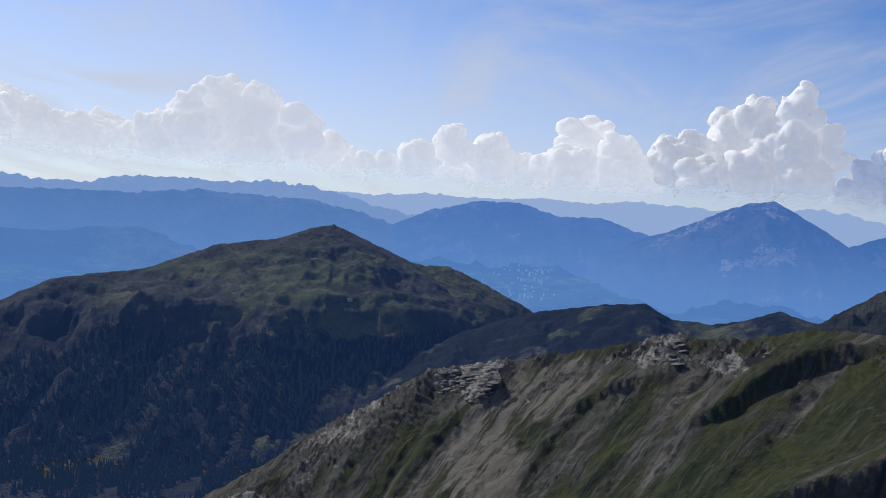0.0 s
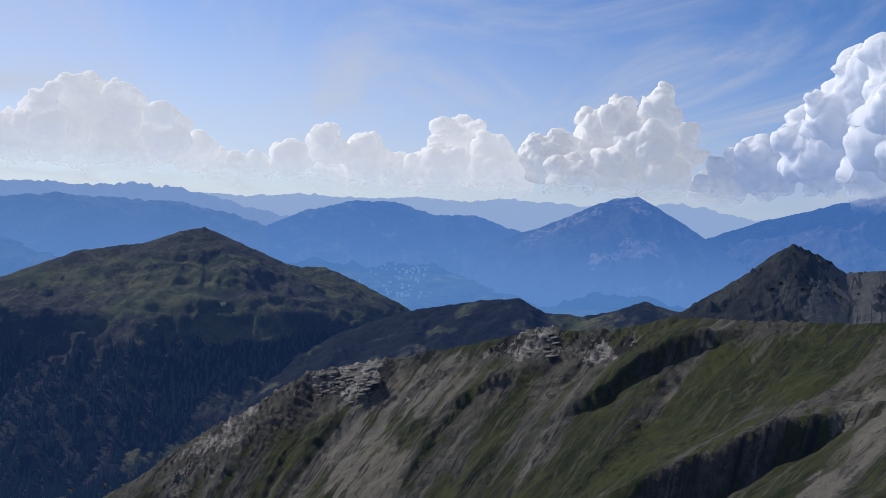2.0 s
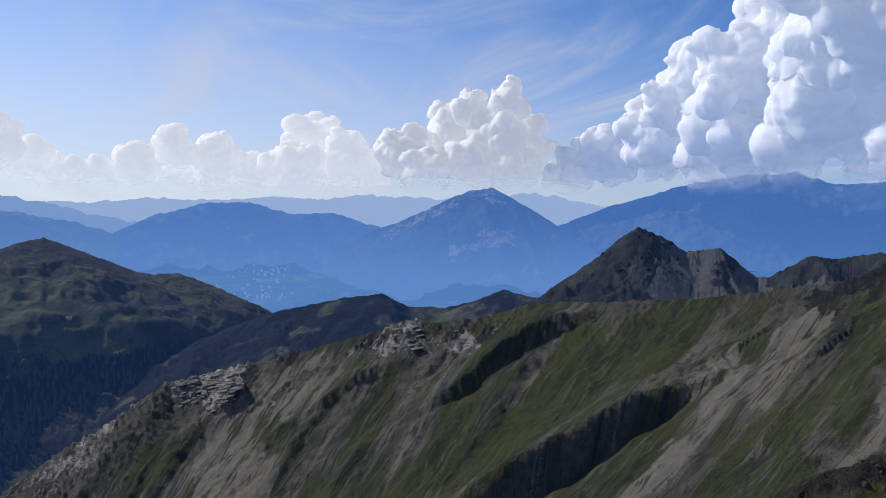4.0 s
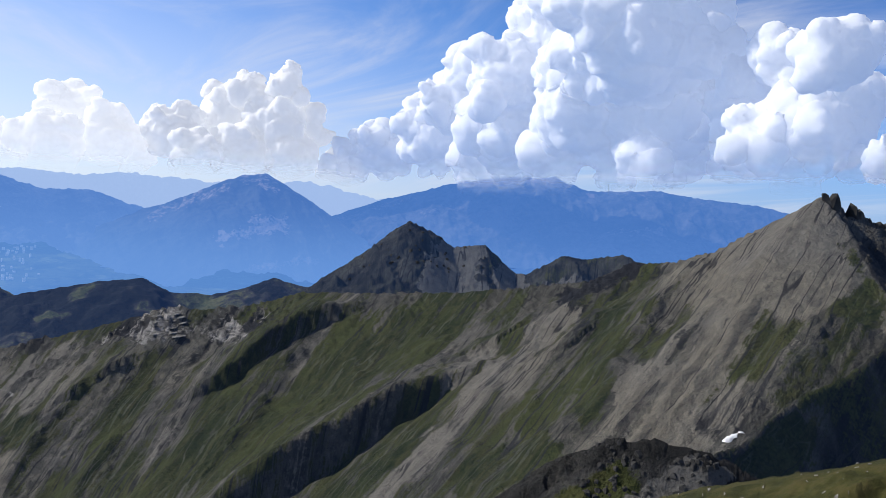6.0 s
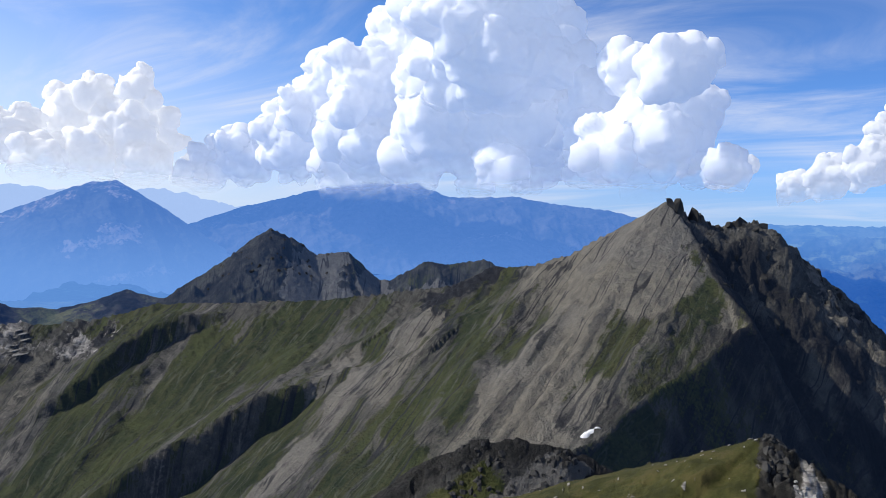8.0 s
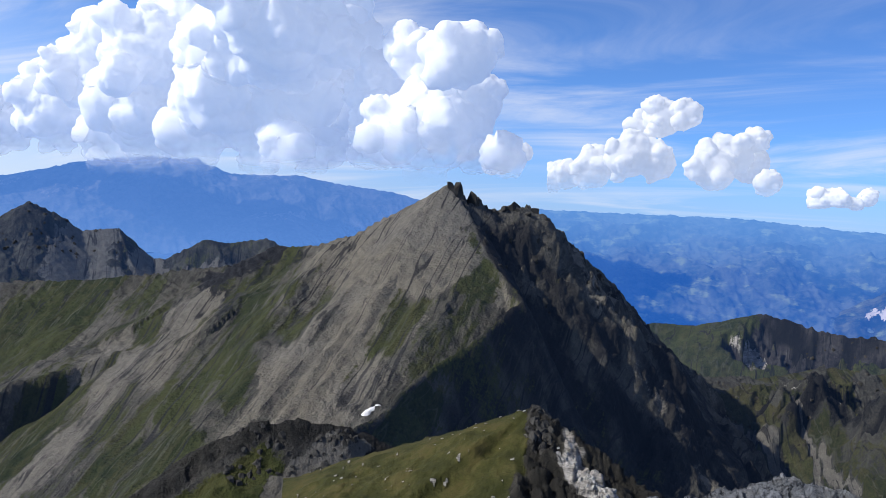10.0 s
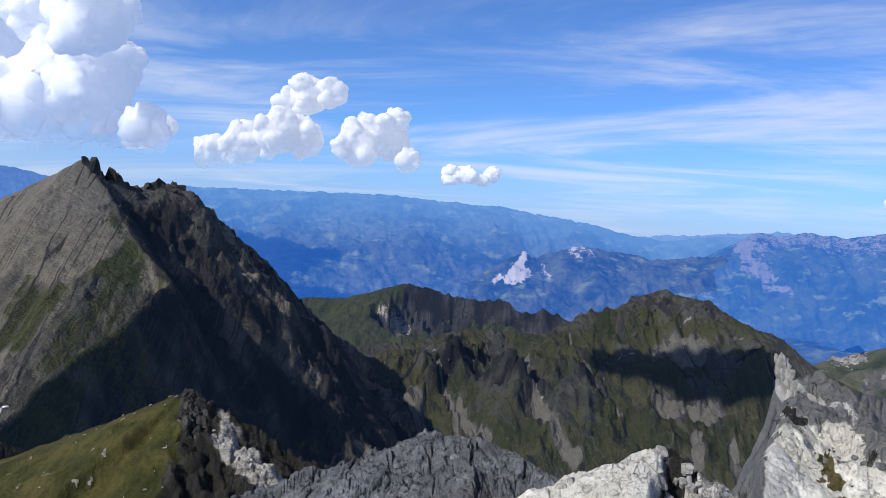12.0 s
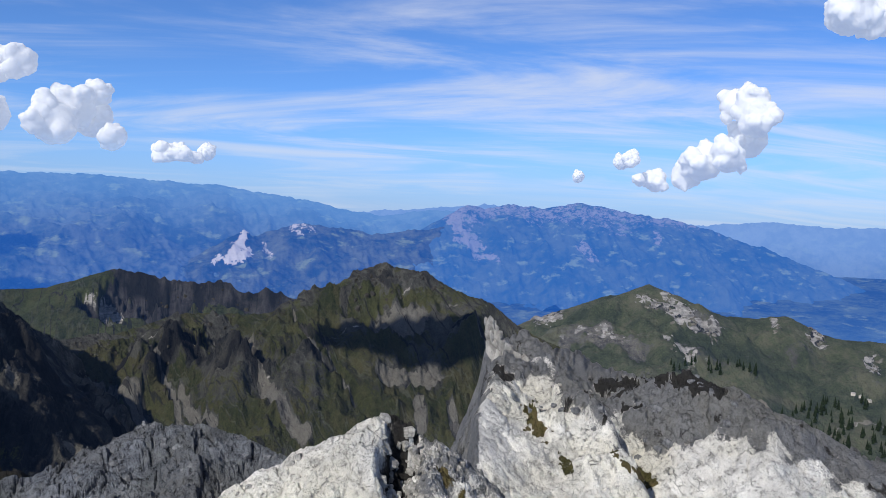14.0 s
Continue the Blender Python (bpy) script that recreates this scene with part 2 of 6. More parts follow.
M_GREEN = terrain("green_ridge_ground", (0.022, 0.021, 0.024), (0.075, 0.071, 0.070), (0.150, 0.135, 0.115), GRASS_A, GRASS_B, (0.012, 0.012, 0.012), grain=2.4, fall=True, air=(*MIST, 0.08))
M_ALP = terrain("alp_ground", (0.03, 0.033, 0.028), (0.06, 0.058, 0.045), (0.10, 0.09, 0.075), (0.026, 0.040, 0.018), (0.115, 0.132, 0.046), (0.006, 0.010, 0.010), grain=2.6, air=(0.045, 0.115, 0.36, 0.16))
M_KNOLL = terrain("knoll_ground", (0.030, 0.029, 0.026), (0.085, 0.080, 0.072), (0.15, 0.145, 0.135), (0.036, 0.040, 0.011), (0.075, 0.075, 0.021), (0.014, 0.014, 0.013), grain=0.3)
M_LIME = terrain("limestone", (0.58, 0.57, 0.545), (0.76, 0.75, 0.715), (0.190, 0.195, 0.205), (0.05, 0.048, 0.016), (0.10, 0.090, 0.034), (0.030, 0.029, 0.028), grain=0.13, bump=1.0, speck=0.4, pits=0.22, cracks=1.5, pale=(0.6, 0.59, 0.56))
# grey limestone, with the bluish tone of shade put into its colour
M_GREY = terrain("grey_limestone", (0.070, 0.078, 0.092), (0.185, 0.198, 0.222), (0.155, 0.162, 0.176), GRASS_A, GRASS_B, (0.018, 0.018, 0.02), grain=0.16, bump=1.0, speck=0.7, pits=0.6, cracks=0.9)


def plain(name, col, rough=0.8):
    m, n = material(name)
    p = n.add("ShaderNodeTexCoord").outputs["Object"]
    c = n.mix(n.ramp(n.noise(p, 0.4), 0.35, 0.65), rgb(*col), rgb(*[0.82 * x for x in col]))
    bs = n.add("ShaderNodeBsdfPrincipled", {"Base Color": c, "Roughness": rough})
    n.add("ShaderNodeOutputMaterial", {0: bs.outputs[0]})
    return m



def cloud(name, air, amount, low, high, soak=60.0, white=0.95, thin=0.0):
    """Water cloud that sunlight soaks into; its base thins out into the haze between two heights."""
    m, n = material(name)
    p = n.add("ShaderNodeTexCoord").outputs["Object"]
    n1 = n.noise(p, 0.016, 9.0, 0.62)
    b = n.add("ShaderNodeBump", {"Strength": 0.35, "Distance": 22.0, "Height": n1})
    d = n.add("ShaderNodeBsdfPrincipled", {"Base Color": rgb(white, 0.995 * white, 0.99 * white), "Roughness": 1.0, "Specular IOR Level": 0.0, "Normal": b.outputs[0],
                                           "Subsurface Weight": 0.8, "Subsurface Radius": (1.0, 1.0, 1.0), "Subsurface Scale": soak})
    # an added glow stands in for light scattered in cloud and air
    e = n.add("ShaderNodeEmission", {0: rgb(*air), 1: 1.0})
    s = n.add("ShaderNodeMixShader", {0: amount, 1: d.outputs[0], 2: e.outputs[0]})
    z = n.add("ShaderNodeSeparateXYZ", {0: p}).outputs[2]
    ragged = n.math("ADD", z, n.math("MULTIPLY", n.math("SUBTRACT", n.noise(p, 0.003, 3.0, 0.5), 0.5), 0.5 * (high - low)))
    clear = n.math("MAXIMUM", n.ramp(ragged, high, low), thin)
    t = n.add("ShaderNodeBsdfTransparent")
    s = n.add("ShaderNodeMixShader", {0: clear, 1: s.outputs[0], 2: t.outputs[0]})
    n.add("ShaderNodeOutputMaterial", {0: s.outputs[0]})
    return m


M_CLOUD = cloud("cloud", (0.52, 0.65, 0.98), 0.36, 100.0, 330.0, 120.0, 0.92)
M_CLOUD_FAR = cloud("far_cloud", (1.08, 1.12, 1.22), 0.58, 60.0, 330.0)
M_CLOUD_MID = cloud("mid_cloud", (0.86, 0.90, 1.0), 0.42, 100.0, 350.0)
M_PUFF = cloud("small_cloud", (0.60, 0.70, 0.92), 0.42, -300.0, -200.0, 70.0, 0.82, 0.08)
M_HEAP = cloud("heap_cloud", (0.62, 0.71, 0.92), 0.44, 150.0, 440.0, 70.0, 0.78, 0.2)
M_SNOW = plain("old_snow", (0.8, 0.82, 0.85), 0.6)

# ======================================================================
# relief: lattice noise, crest lines and polar sheets round the summit
# ======================================================================
def lattice(x, y, seed):
    ix, iy = np.floor(x).astype(np.int64), np.floor(y).astype(np.int64)
    fx, fy = x - ix, y - iy
    fx, fy = fx * fx * fx * (fx * (fx * 6 - 15) + 10), fy * fy * fy * (fy * (fy * 6 - 15) + 10)

    def at(i, j):
        h = (i * 374761393 + j * 668265263 + seed * 144269504) & 0x7FFFFFFF
        h = ((h ^ (h >> 13)) * 1274126177) & 0x7FFFFFFF
        return ((h ^ (h >> 16)) & 0xFFFF) / 65535.0

    a, b = at(ix, iy), at(ix + 1, iy)
    c, d = at(ix, iy + 1), at(ix + 1, iy + 1)
    return (a + (b - a) * fx) * (1 - fy) + (c + (d - c) * fx) * fy


def fbm(x, y, octaves=4, seed=0, gain=0.5):
    """Cloudy noise from -1 to 1."""
    total, amp, norm = 0.0, 1.0, 0.0
    for k in range(octaves):
        total = total + amp * (2 * lattice(x * 2.03 ** k + 17.3 * k, y * 2.03 ** k - 9.1 * k, seed + k) - 1)
        norm, amp = norm + amp, amp * gain
    return total / norm


def ridged(x, y, octaves=4, seed=0, gain=0.5):
    """Sharp-crested noise from 0 to 1."""
    total, amp, norm = 0.0, 1.0, 0.0
    for k in range(octaves):
        total = total + amp * (1 - np.abs(2 * lattice(x * 2.03 ** k + 5.7 * k, y * 2.03 ** k + 3.1 * k, seed + k) - 1))
        norm, amp = norm + amp, amp * gain
    return total / norm


def lattice3(p, seed):
    i = np.floor(p).astype(np.int64)
    f = p - i
    f = f * f * f * (f * (f * 6 - 15) + 10)
    total = 0.0
    for a in (0, 1):
        for b in (0, 1):
            for c in (0, 1):
                h = ((i[:, 0] + a) * 374761393 + (i[:, 1] + b) * 668265263 + (i[:, 2] + c) * 2147483647 + seed * 144269504) & 0x7FFFFFFF
                h = ((h ^ (h >> 13)) * 1274126177) & 0x7FFFFFFF
                val = ((h ^ (h >> 16)) & 0xFFFF) / 65535.0
                total = total + val * np.abs(1 - a - f[:, 0]) * np.abs(1 - b - f[:, 1]) * np.abs(1 - c - f[:, 2])
    return total


def billow(p, octaves, seed):
    """Rounded swellings with sharp creases between them, 0 to 1."""
    total, amp, norm = 0.0, 1.0, 0.0
    for k in range(octaves):
        total = total + amp * np.abs(2 * lattice3(p * 2.07 ** k + 3.7 * k, seed + k) - 1)
        norm, amp = norm + amp, amp * 0.5
    return total / norm


def cells(x, y, seed=0):
    """Cracked blocks: each block's own random value, and the distance from its edge."""
    ix, iy = np.floor(x).astype(np.int64), np.floor(y).astype(np.int64)
    f1, f2, own = np.full(x.shape, 9.0), np.full(x.shape, 9.0), np.zeros(x.shape)
    for i in (-1, 0, 1):
        for j in (-1, 0, 1):
            h = ((ix + i) * 73856093 + (iy + j) * 19349663 + seed * 83492791) & 0x7FFFFFFF
            h = ((h ^ (h >> 13)) * 1274126177) & 0x7FFFFFFF
            a, b = ((h >> 3) & 1023) / 1023.0, ((h >> 14) & 1023) / 1023.0
            d = np.hypot(x - ix - i - a, y - iy - j - b)
            near = d < f1
            f2 = np.where(near, f1, np.minimum(f2, d))
            own = np.where(near, ((h >> 8) & 255) / 255.0, own)
            f1 = np.where(near, d, f1)
    return own, f2 - f1


def rocky(X, Y, k, seed):
    """Weathered, jointed rock relief for joints about k metres apart; about -1 to 1 times 0.3 k."""
    wx = X + 0.35 * k * fbm(X / k, Y / k, 3, seed)
    wy = Y + 0.35 * k * fbm(X / k + 9, Y / k, 3, seed + 1)
    big, gap = cells((0.8 * wx + 0.6 * wy) / (1.7 * k), (0.8 * wy - 0.6 * wx) / (0.8 * k), seed)
    mid, gap2 = cells((0.4 * wx + 0.9 * wy) / (0.60 * k), (0.9 * wx - 0.4 * wy) / (0.36 * k), seed + 2)
    low, gap3 = cells(wx / (0.22 * k), wy / (0.17 * k), seed + 3)
    h = 0.30 * (big - 0.5) - 0.16 * step(gap, 0.10, 0.0) + 0.16 * (mid - 0.5) - 0.08 * step(gap2, 0.12, 0.0) + 0.07 * (low - 0.5)
    return k * (h + 0.25 * (ridged(X / (2.4 * k), Y / (2.4 * k), 4, seed + 4) - 0.6))


def zones(X, Y, Z, items, fray=0.5, size=40.0, seed=7, field=None):
    """How much of each listed stretch of cover lies at a place, with frayed edges."""
    r = np.hypot(X, Y)
    a = np.degrees(np.arctan2(X, Y))
    e = np.degrees(np.arctan2(Z - EYE, r))
    wob = field if field is not None else 1.3 * fbm(X / size, Y / size, 4, seed) + 1.1 * fbm(X * 5 / size, Y * 5 / size, 3, seed + 5)
    total = np.zeros(X.shape)
    for a0, e0, a1, e1, wide, amount in items:
        da, de = a1 - a0, e1 - e0
        s = np.clip(((a - a0) * da + (e - e0) * de) / (da * da + de * de + 1e-9), 0, 1)
        d = np.hypot(a - a0 - s * da, e - e0 - s * de) / wide + fray * wob
        total = np.maximum(total, amount * step(d, 1.25, 0.55))
    return total


def beds(h, thick, sharp=0.25):
    """Layered rock: heights drawn towards ledges."""
    t = h / thick
    f = t - np.floor(t)
    return thick * (np.floor(t) + step(f, 0.5 - sharp, 0.5 + sharp)) - h


def step(v, a, b):
    t = np.clip((v - a) / (b - a), 0, 1)
    return t * t * (3 - 2 * t)


def place(points):
    """Crest points (azimuth, elevation, range) as metres."""
    out = []
    for az, el, r in points:
        a = radians(az)
        out.append((r * math.sin(a), r * math.cos(a), EYE + r * math.tan(radians(el))))
    return np.array(out)


def crest(X, Y, line, left, right, power=1.0, reach=0.0):
    """A ridge: height falls off from the line, by one slope on its left and another on its right. Also the distance."""
    best, dist = np.full(X.shape, -1e9), np.full(X.shape, 1e9)
    for (x0, y0, z0), (x1, y1, z1) in zip(line[:-1], line[1:]):
        dx, dy = x1 - x0, y1 - y0
        ll = dx * dx + dy * dy
        s = np.clip(((X - x0) * dx + (Y - y0) * dy) / ll, 0, 1)
        d = np.hypot(X - x0 - s * dx, Y - y0 - s * dy)
        side = (X - x0) * dy - (Y - y0) * dx
        k = np.where(side > 0, right, left)
        fall = k * (d if power == 1.0 else d ** power * 30 ** (1 - power))
        h = z0 + s * (z1 - z0) - fall
        best = np.maximum(best, h)
        dist = np.minimum(dist, d)
    return best, dist


def line_side(X, Y, line):
    """Signed distance to a line in plan (right of it: positive) and how far along it, 0 to 1."""
    dist, along, sign = np.full(X.shape, 1e9), np.zeros(X.shape), np.ones(X.shape)
    n = len(line) - 1
    for i in range(n):
        (x0, y0), (x1, y1) = line[i][:2], line[i + 1][:2]
        dx, dy = x1 - x0, y1 - y0
        s = np.clip(((X - x0) * dx + (Y - y0) * dy) / (dx * dx + dy * dy), 0, 1)
        d = np.hypot(X - x0 - s * dx, Y - y0 - s * dy)
        near = d < dist
        side = np.where((X - x0) * dy - (Y - y0) * dx > 0, 1.0, -1.0)
        along = np.where(near, (i + s) / n, along)
        sign = np.where(near, side, sign)
        dist = np.where(near, d, dist)
    return dist * sign, along


def drape(points, surface, near, far):
    """Plan places where the directions (azimuth, elevation) from the summit meet a surface."""
    r = np.linspace(near, far, 500)
    out = []
    for az, el in points:
        a = radians(az)
        z = surface(r * math.sin(a), r * math.cos(a))
        over = np.nonzero(z >= EYE + r * math.tan(radians(el)))[0]
        k = over[0] if len(over) else len(r) - 1
        out.append((a, r[k]))
    # a way that overshoots a brow takes the range of its neighbours
    rr = [sorted(q[1] for q in out[max(0, i - 2):i + 3])[len(out[max(0, i - 2):i + 3]) // 2] for i in range(len(out))]
    rr = [sum(rr[max(0, i - 1):i + 2]) / len(rr[max(0, i - 1):i + 2]) for i in range(len(rr))]
    return [(q * math.sin(a), q * math.cos(a)) for (a, _), q in zip(out, rr)]


def runnel(X, Y, swirl, mid):
    """A coordinate across the fall lines, in metres; they wind inwards by swirl degrees for each e-fold of range."""
    az = np.degrees(np.arctan2(X, Y))
    if isinstance(swirl, tuple):
        swirl = np.interp(az, *swirl)
    return (az - swirl * np.log(np.maximum(np.hypot(X, Y), 1) / mid)) * mid * math.pi / 180


def sheet(name, az, radii, surface, mat, parent=None, floor=-440.0, swirl=0.0, smooth=True):
    """A sheet over a polar plan, with its height and cover from surface(X, Y)."""
    a = np.radians(np.linspace(az[0], az[1], az[2]))
    A, R = np.meshgrid(a, radii)
    X, Y = R * np.sin(A), R * np.cos(A)
    Z, cover = surface(X, Y)
    nr, na = X.shape
    idx = np.arange(nr * na).reshape(nr, na)
    q = np.stack([idx[:-1, :-1], idx[1:, :-1], idx[1:, 1:], idx[:-1, 1:]], -1).reshape(-1, 4)
    q = q[:, ::-1]
    zf = Z.ravel()
    q = q[(zf[q] > floor).any(axis=1)]
    used, inv = np.unique(q, return_inverse=True)
    q = inv.reshape(-1, 4)
    co = np.stack([X.ravel(), Y.ravel(), zf], -1)[used]
    col = np.stack([np.clip(np.broadcast_to(c, X.shape), 0, 1).ravel() for c in (*cover, np.zeros(1))[:4]], -1)[used]
    me = bpy.data.meshes.new(name)
    me.vertices.add(len(co))
    me.vertices.foreach_set("co", co.astype(np.float32).ravel())
    me.loops.add(q.size)
    me.loops.foreach_set("vertex_index", q.astype(np.int32).ravel())
    me.polygons.add(len(q))
    me.polygons.foreach_set("loop_start", np.arange(0, q.size, 4, dtype=np.int32))
    me.polygons.foreach_set("use_smooth", np.full(len(q), smooth, dtype=bool))
    lay = me.color_attributes.new("cover", "FLOAT_COLOR", "POINT")
    lay.data.foreach_set("color", col.astype(np.float32).ravel())
    mid = float(np.median(radii))
    run = np.stack([runnel(X, Y, swirl, mid).ravel(), R.ravel(), 0 * zf], -1)[used]
    me.attributes.new("run", "FLOAT_VECTOR", "POINT").data.foreach_set("vector", run.astype(np.float32).ravel())
    me.update(calc_edges=True)
    me.materials.append(mat)
    ob = new(name, me)
    if parent:
        ob.parent = parent
    return ob


def spread(near, peak, far, n_front, n_back):
    """Radii: close rows on the side that faces the summit, wide ones behind."""
    return np.concatenate([np.linspace(near, peak, n_front), peak + (far - peak) * np.linspace(0, 1, n_back + 1)[1:] ** 1.8])


# cover on the slopes: stretches (azimuth, elevation) to (azimuth, elevation), half width, amount
MAIN_TURF = [(-0.0, -15.6, 1.8, -12.4, 1.16, 0.5), (14.2, -12.9, 12.1, -16.4, 1.16, 0.45), (6.6, -14.9, 7.0, -14.6, 0.97, 0.4), (17.5, -8.0, 23.9, -6.8, 0.85, 0.6), (38.1, -5.4, 31.4, -8.8, 1.74, 0.5), (31.4, -8.8, 22.3, -15.1, 2.01, 0.6), (22.3, -15.1, 14.4, -19.0, 1.85, 0.6), (46.6, -5.1, 45.3, -7.5, 0.93, 0.5), (45.3, -7.5, 43.2, -11.0, 1.16, 0.55), (43.2, -11.0, 40.4, -14.0, 1.0, 0.5), (47.7, -3.3, 47.1, -5.2, 1.0, 0.5), (48.3, -8.5, 49.3, -8.0, 1.62, 0.3), (52.2, -7.1, 54.2, -4.8, 1.16, 0.25), (55.0, -6.9, 55.5, -5.5, 1.39, 0.15), (36.7, -18.0, 41.4, -15.4, 1.31, 0.55)]
MAIN_TURF_LOW = [(33.2, -12.6, 30.6, -16.4, 1.5, 0.45), (29.6, -17.0, 26.6, -19.6, 1.6, 0.4), (34.3, -12.8, 34.7, -13.9, 1.24, 0.4), (38.8, -8.2, 38.6, -8.7, 0.93, 0.4), (9.7, -19.1, 14.0, -17.5, 1.54, 0.35), (20.3, -12.9, 19.2, -14.6, 1.31, 0.3), (44.9, -10.1, 44.0, -12.4, 1.08, 0.3), (-7.4, -18.8, -2.3, -15.3, 1.54, 0.45), (-0.9, -12.6, -0.2, -11.4, 0.97, 0.5), (-10.5, -19.6, -6.0, -18.0, 1.54, 0.4), (55.1, -14.6, 57.2, -12.4, 1.16, 0.4), (54.5, -7.3, 60.2, -3.5, 0.54, 0.17), (52.2, -5.9, 53.6, -4.7, 0.77, 0.2), (57.7, -10.1, 60.5, -6.9, 0.54, 0.35)]
MAIN_FLUTES = [(55.4, -4.4, 52.6, -9.6, 1.9, 0.27), (60.4, -4.9, 57.0, -9.4, 1.0, 0.27), (50.6, -5.6, 49.6, -8.6, 1.3, 0.4), (46.4, -4.6, 44.2, -9.0, 1.2, 0.5)]
MAIN_SCREE = [(53.6, -5.0, 51.6, -9.5, 2.0, 0.45), (1.5, -14.4, 4.5, -18.3, 2.51, 0.90), (9.5, -10.6, 5.4, -14.0, 1.54, 0.50), (47.9, -11.4, 52.4, -11.0, 2.12, 0.95), (50.7, -2.8, 53.2, -1.6, 2.32, 0.50), (31.6, -14.8, 29.9, -18.5, 1.74, 0.35), (37.2, -10.0, 32.5, -16.9, 1.62, 0.40), (41.9, -6.6, 39.1, -11.3, 1.31, 0.50)] + [(54.7, -0.5, 57.8, -1.7, 1.74, 0.80), (49.8, -12.3, 54.0, -10.3, 1.31, 0.70), (48.2, -14.1, 52.7, -12.2, 1.16, 0.70)]
MAIN_DARK = [(12.8, -8.3, 13.2, -8.4, 0.93, 1.10), (4.9, -11.0, 4.1, -13.1, 0.93, 0.70), (20.2, -8.8, 24.0, -7.5, 0.77, 0.50), (44.0, -5.8, 44.5, -7.9, 0.77, 0.50), (43.6, -4.3, 46.3, -2.7, 0.62, 0.50), (42.4, -5.0, 43.6, -6.8, 0.9, 0.75), (45.6, -3.2, 47.6, -3.0, 0.5, 0.8), (48.0, -7.0, 50.0, -7.4, 0.9, 0.6), (47.2, -11.4, 49.6, -10.8, 0.35, 0.6), (58.0, -2.4, 58.6, -3.0, 0.3, 0.7)]
MAIN_PALE = [(1.2, -11.7, 4.0, -10.7, 0.69, 1.00), (2.6, -12.1, 3.4, -13.2, 0.69, 0.80), (14.1, -9.2, 16.0, -7.5, 0.69, 0.55), (19.0, -9.2, 20.5, -8.9, 0.54, 0.50), (6.1, -12.3, 6.6, -12.7, 0.39, 0.60)]
RIGHT_SCREE = [(81.1, -10.6, 83.1, -13.8, 0.23, 0.85), (83.0, -12.6, 85.1, -14.8, 0.29, 0.85), (87.1, -9.5, 88.2, -12.0, 0.2, 0.85), (88.2, -12.0, 91.1, -15.2, 0.46, 0.85), (90.1, -7.4, 92.7, -10.9, 0.11, 0.85), (96.2, -6.8, 98.3, -6.9, 0.93, 0.85), (96.8, -10.8, 99.5, -10.9, 0.93, 0.85), (76.6, -12.8, 78.5, -14.6, 1.08, 0.85), (75.5, -12.0, 77.1, -13.4, 0.77, 0.85), (98.8, -13.0, 99.1, -14.8, 0.41, 0.85), (101.1, -13.6, 101.6, -15.1, 0.41, 0.85), (102.9, -8.6, 104.3, -10.5, 0.23, 0.85), (77.4, -11.6, 80.6, -13.6, 0.55, 0.8), (76.4, -11.0, 78.6, -13.2, 0.6, 0.85), (92.2, -9.0, 94.4, -12.6, 0.1, 0.7)]
RIGHT_ROCK = [(82.5, -7.6, 81.4, -9.4, 0.58, 0.90), (85.1, -7.7, 85.9, -10.1, 0.85, 1.00), (90.5, -10.9, 90.6, -11.2, 0.46, 0.90), (79.7, -8.6, 78.0, -8.6, 0.46, 0.80), (94.6, -4.3, 99.2, -4.6, 0.85, 0.90), (85.8, -12.0, 85.0, -10.9, 0.69, 0.70), (80.4, -8.6, 80.1, -10.8, 0.62, 0.80), (93.8, -5.1, 93.5, -6.3, 0.39, 0.90), (99.7, -7.2, 101.0, -9.1, 0.46, 0.60)]
WHITE_PALE = [(113.4, -5.1, 114.5, -5.3, 0.35, 1.10), (115.2, -4.9, 116.1, -6.0, 0.39, 1.20), (116.5, -5.9, 117.2, -6.6, 0.39, 1.00), (115.5, -7.8, 116.9, -8.7, 0.35, 1.00), (124.2, -6.7, 124.6, -6.9, 0.42, 1.00), (127.5, -7.8, 127.8, -8.4, 0.35, 1.00), (106.7, -6.7, 108.0, -6.3, 0.35, 1.20), (121.8, -5.9, 122.1, -6.6, 0.19, 0.80), (117.8, -6.7, 118.5, -7.2, 0.31, 0.80), (116.6, -8.9, 117.0, -9.4, 0.27, 0.90)]
WHITE_SCREE = [(111.0, -7.6, 113.8, -8.6, 0.85, 1.00), (108.7, -8.6, 110.8, -10.7, 0.35, 1.00), (117.1, -8.4, 119.6, -8.9, 0.39, 0.60), (107.8, -7.6, 109.4, -7.9, 0.62, 0.80)]
GREEN_ROCK = [(79.6, -4.7, 89.3, -6.0, 0.93, 1.20), (78.6, -5.7, 83.2, -7.2, 1.00, 1.00), (77.0, -6.1, 78.7, -7.2, 0.54, 0.80), (85.6, -5.7, 90.1, -6.7, 0.85, 1.00)]
GREEN_PALE = [(77.2, -5.8, 78.3, -6.8, 0.46, 1.10), (78.6, -7.4, 79.5, -8.1, 0.52, 1.20), (86.1, -4.6, 86.3, -5.3, 0.15, 0.90)]
ALP_TURF = [(-8.3, -7.0, -2.8, -7.8, 1.24, 0.50), (-6.6, -9.0, -1.2, -8.3, 0.69, 0.70), (-14.5, -8.4, -12.7, -8.0, 0.54, 0.60), (-10.6, -6.0, -5.3, -5.3, 1.16, 0.35), (-21.1, -10.0, -16.6, -9.6, 0.62, 0.40), (-6.3, -13.3, -2.9, -12.4, 1.31, 0.50), (-11.0, -17.1, -8.4, -16.3, 1.00, 0.70), (-20.8, -16.3, -20.7, -18.0, 1.31, 0.60), (-14.1, -8.4, -11.3, -6.8, 0.62, 0.40)]
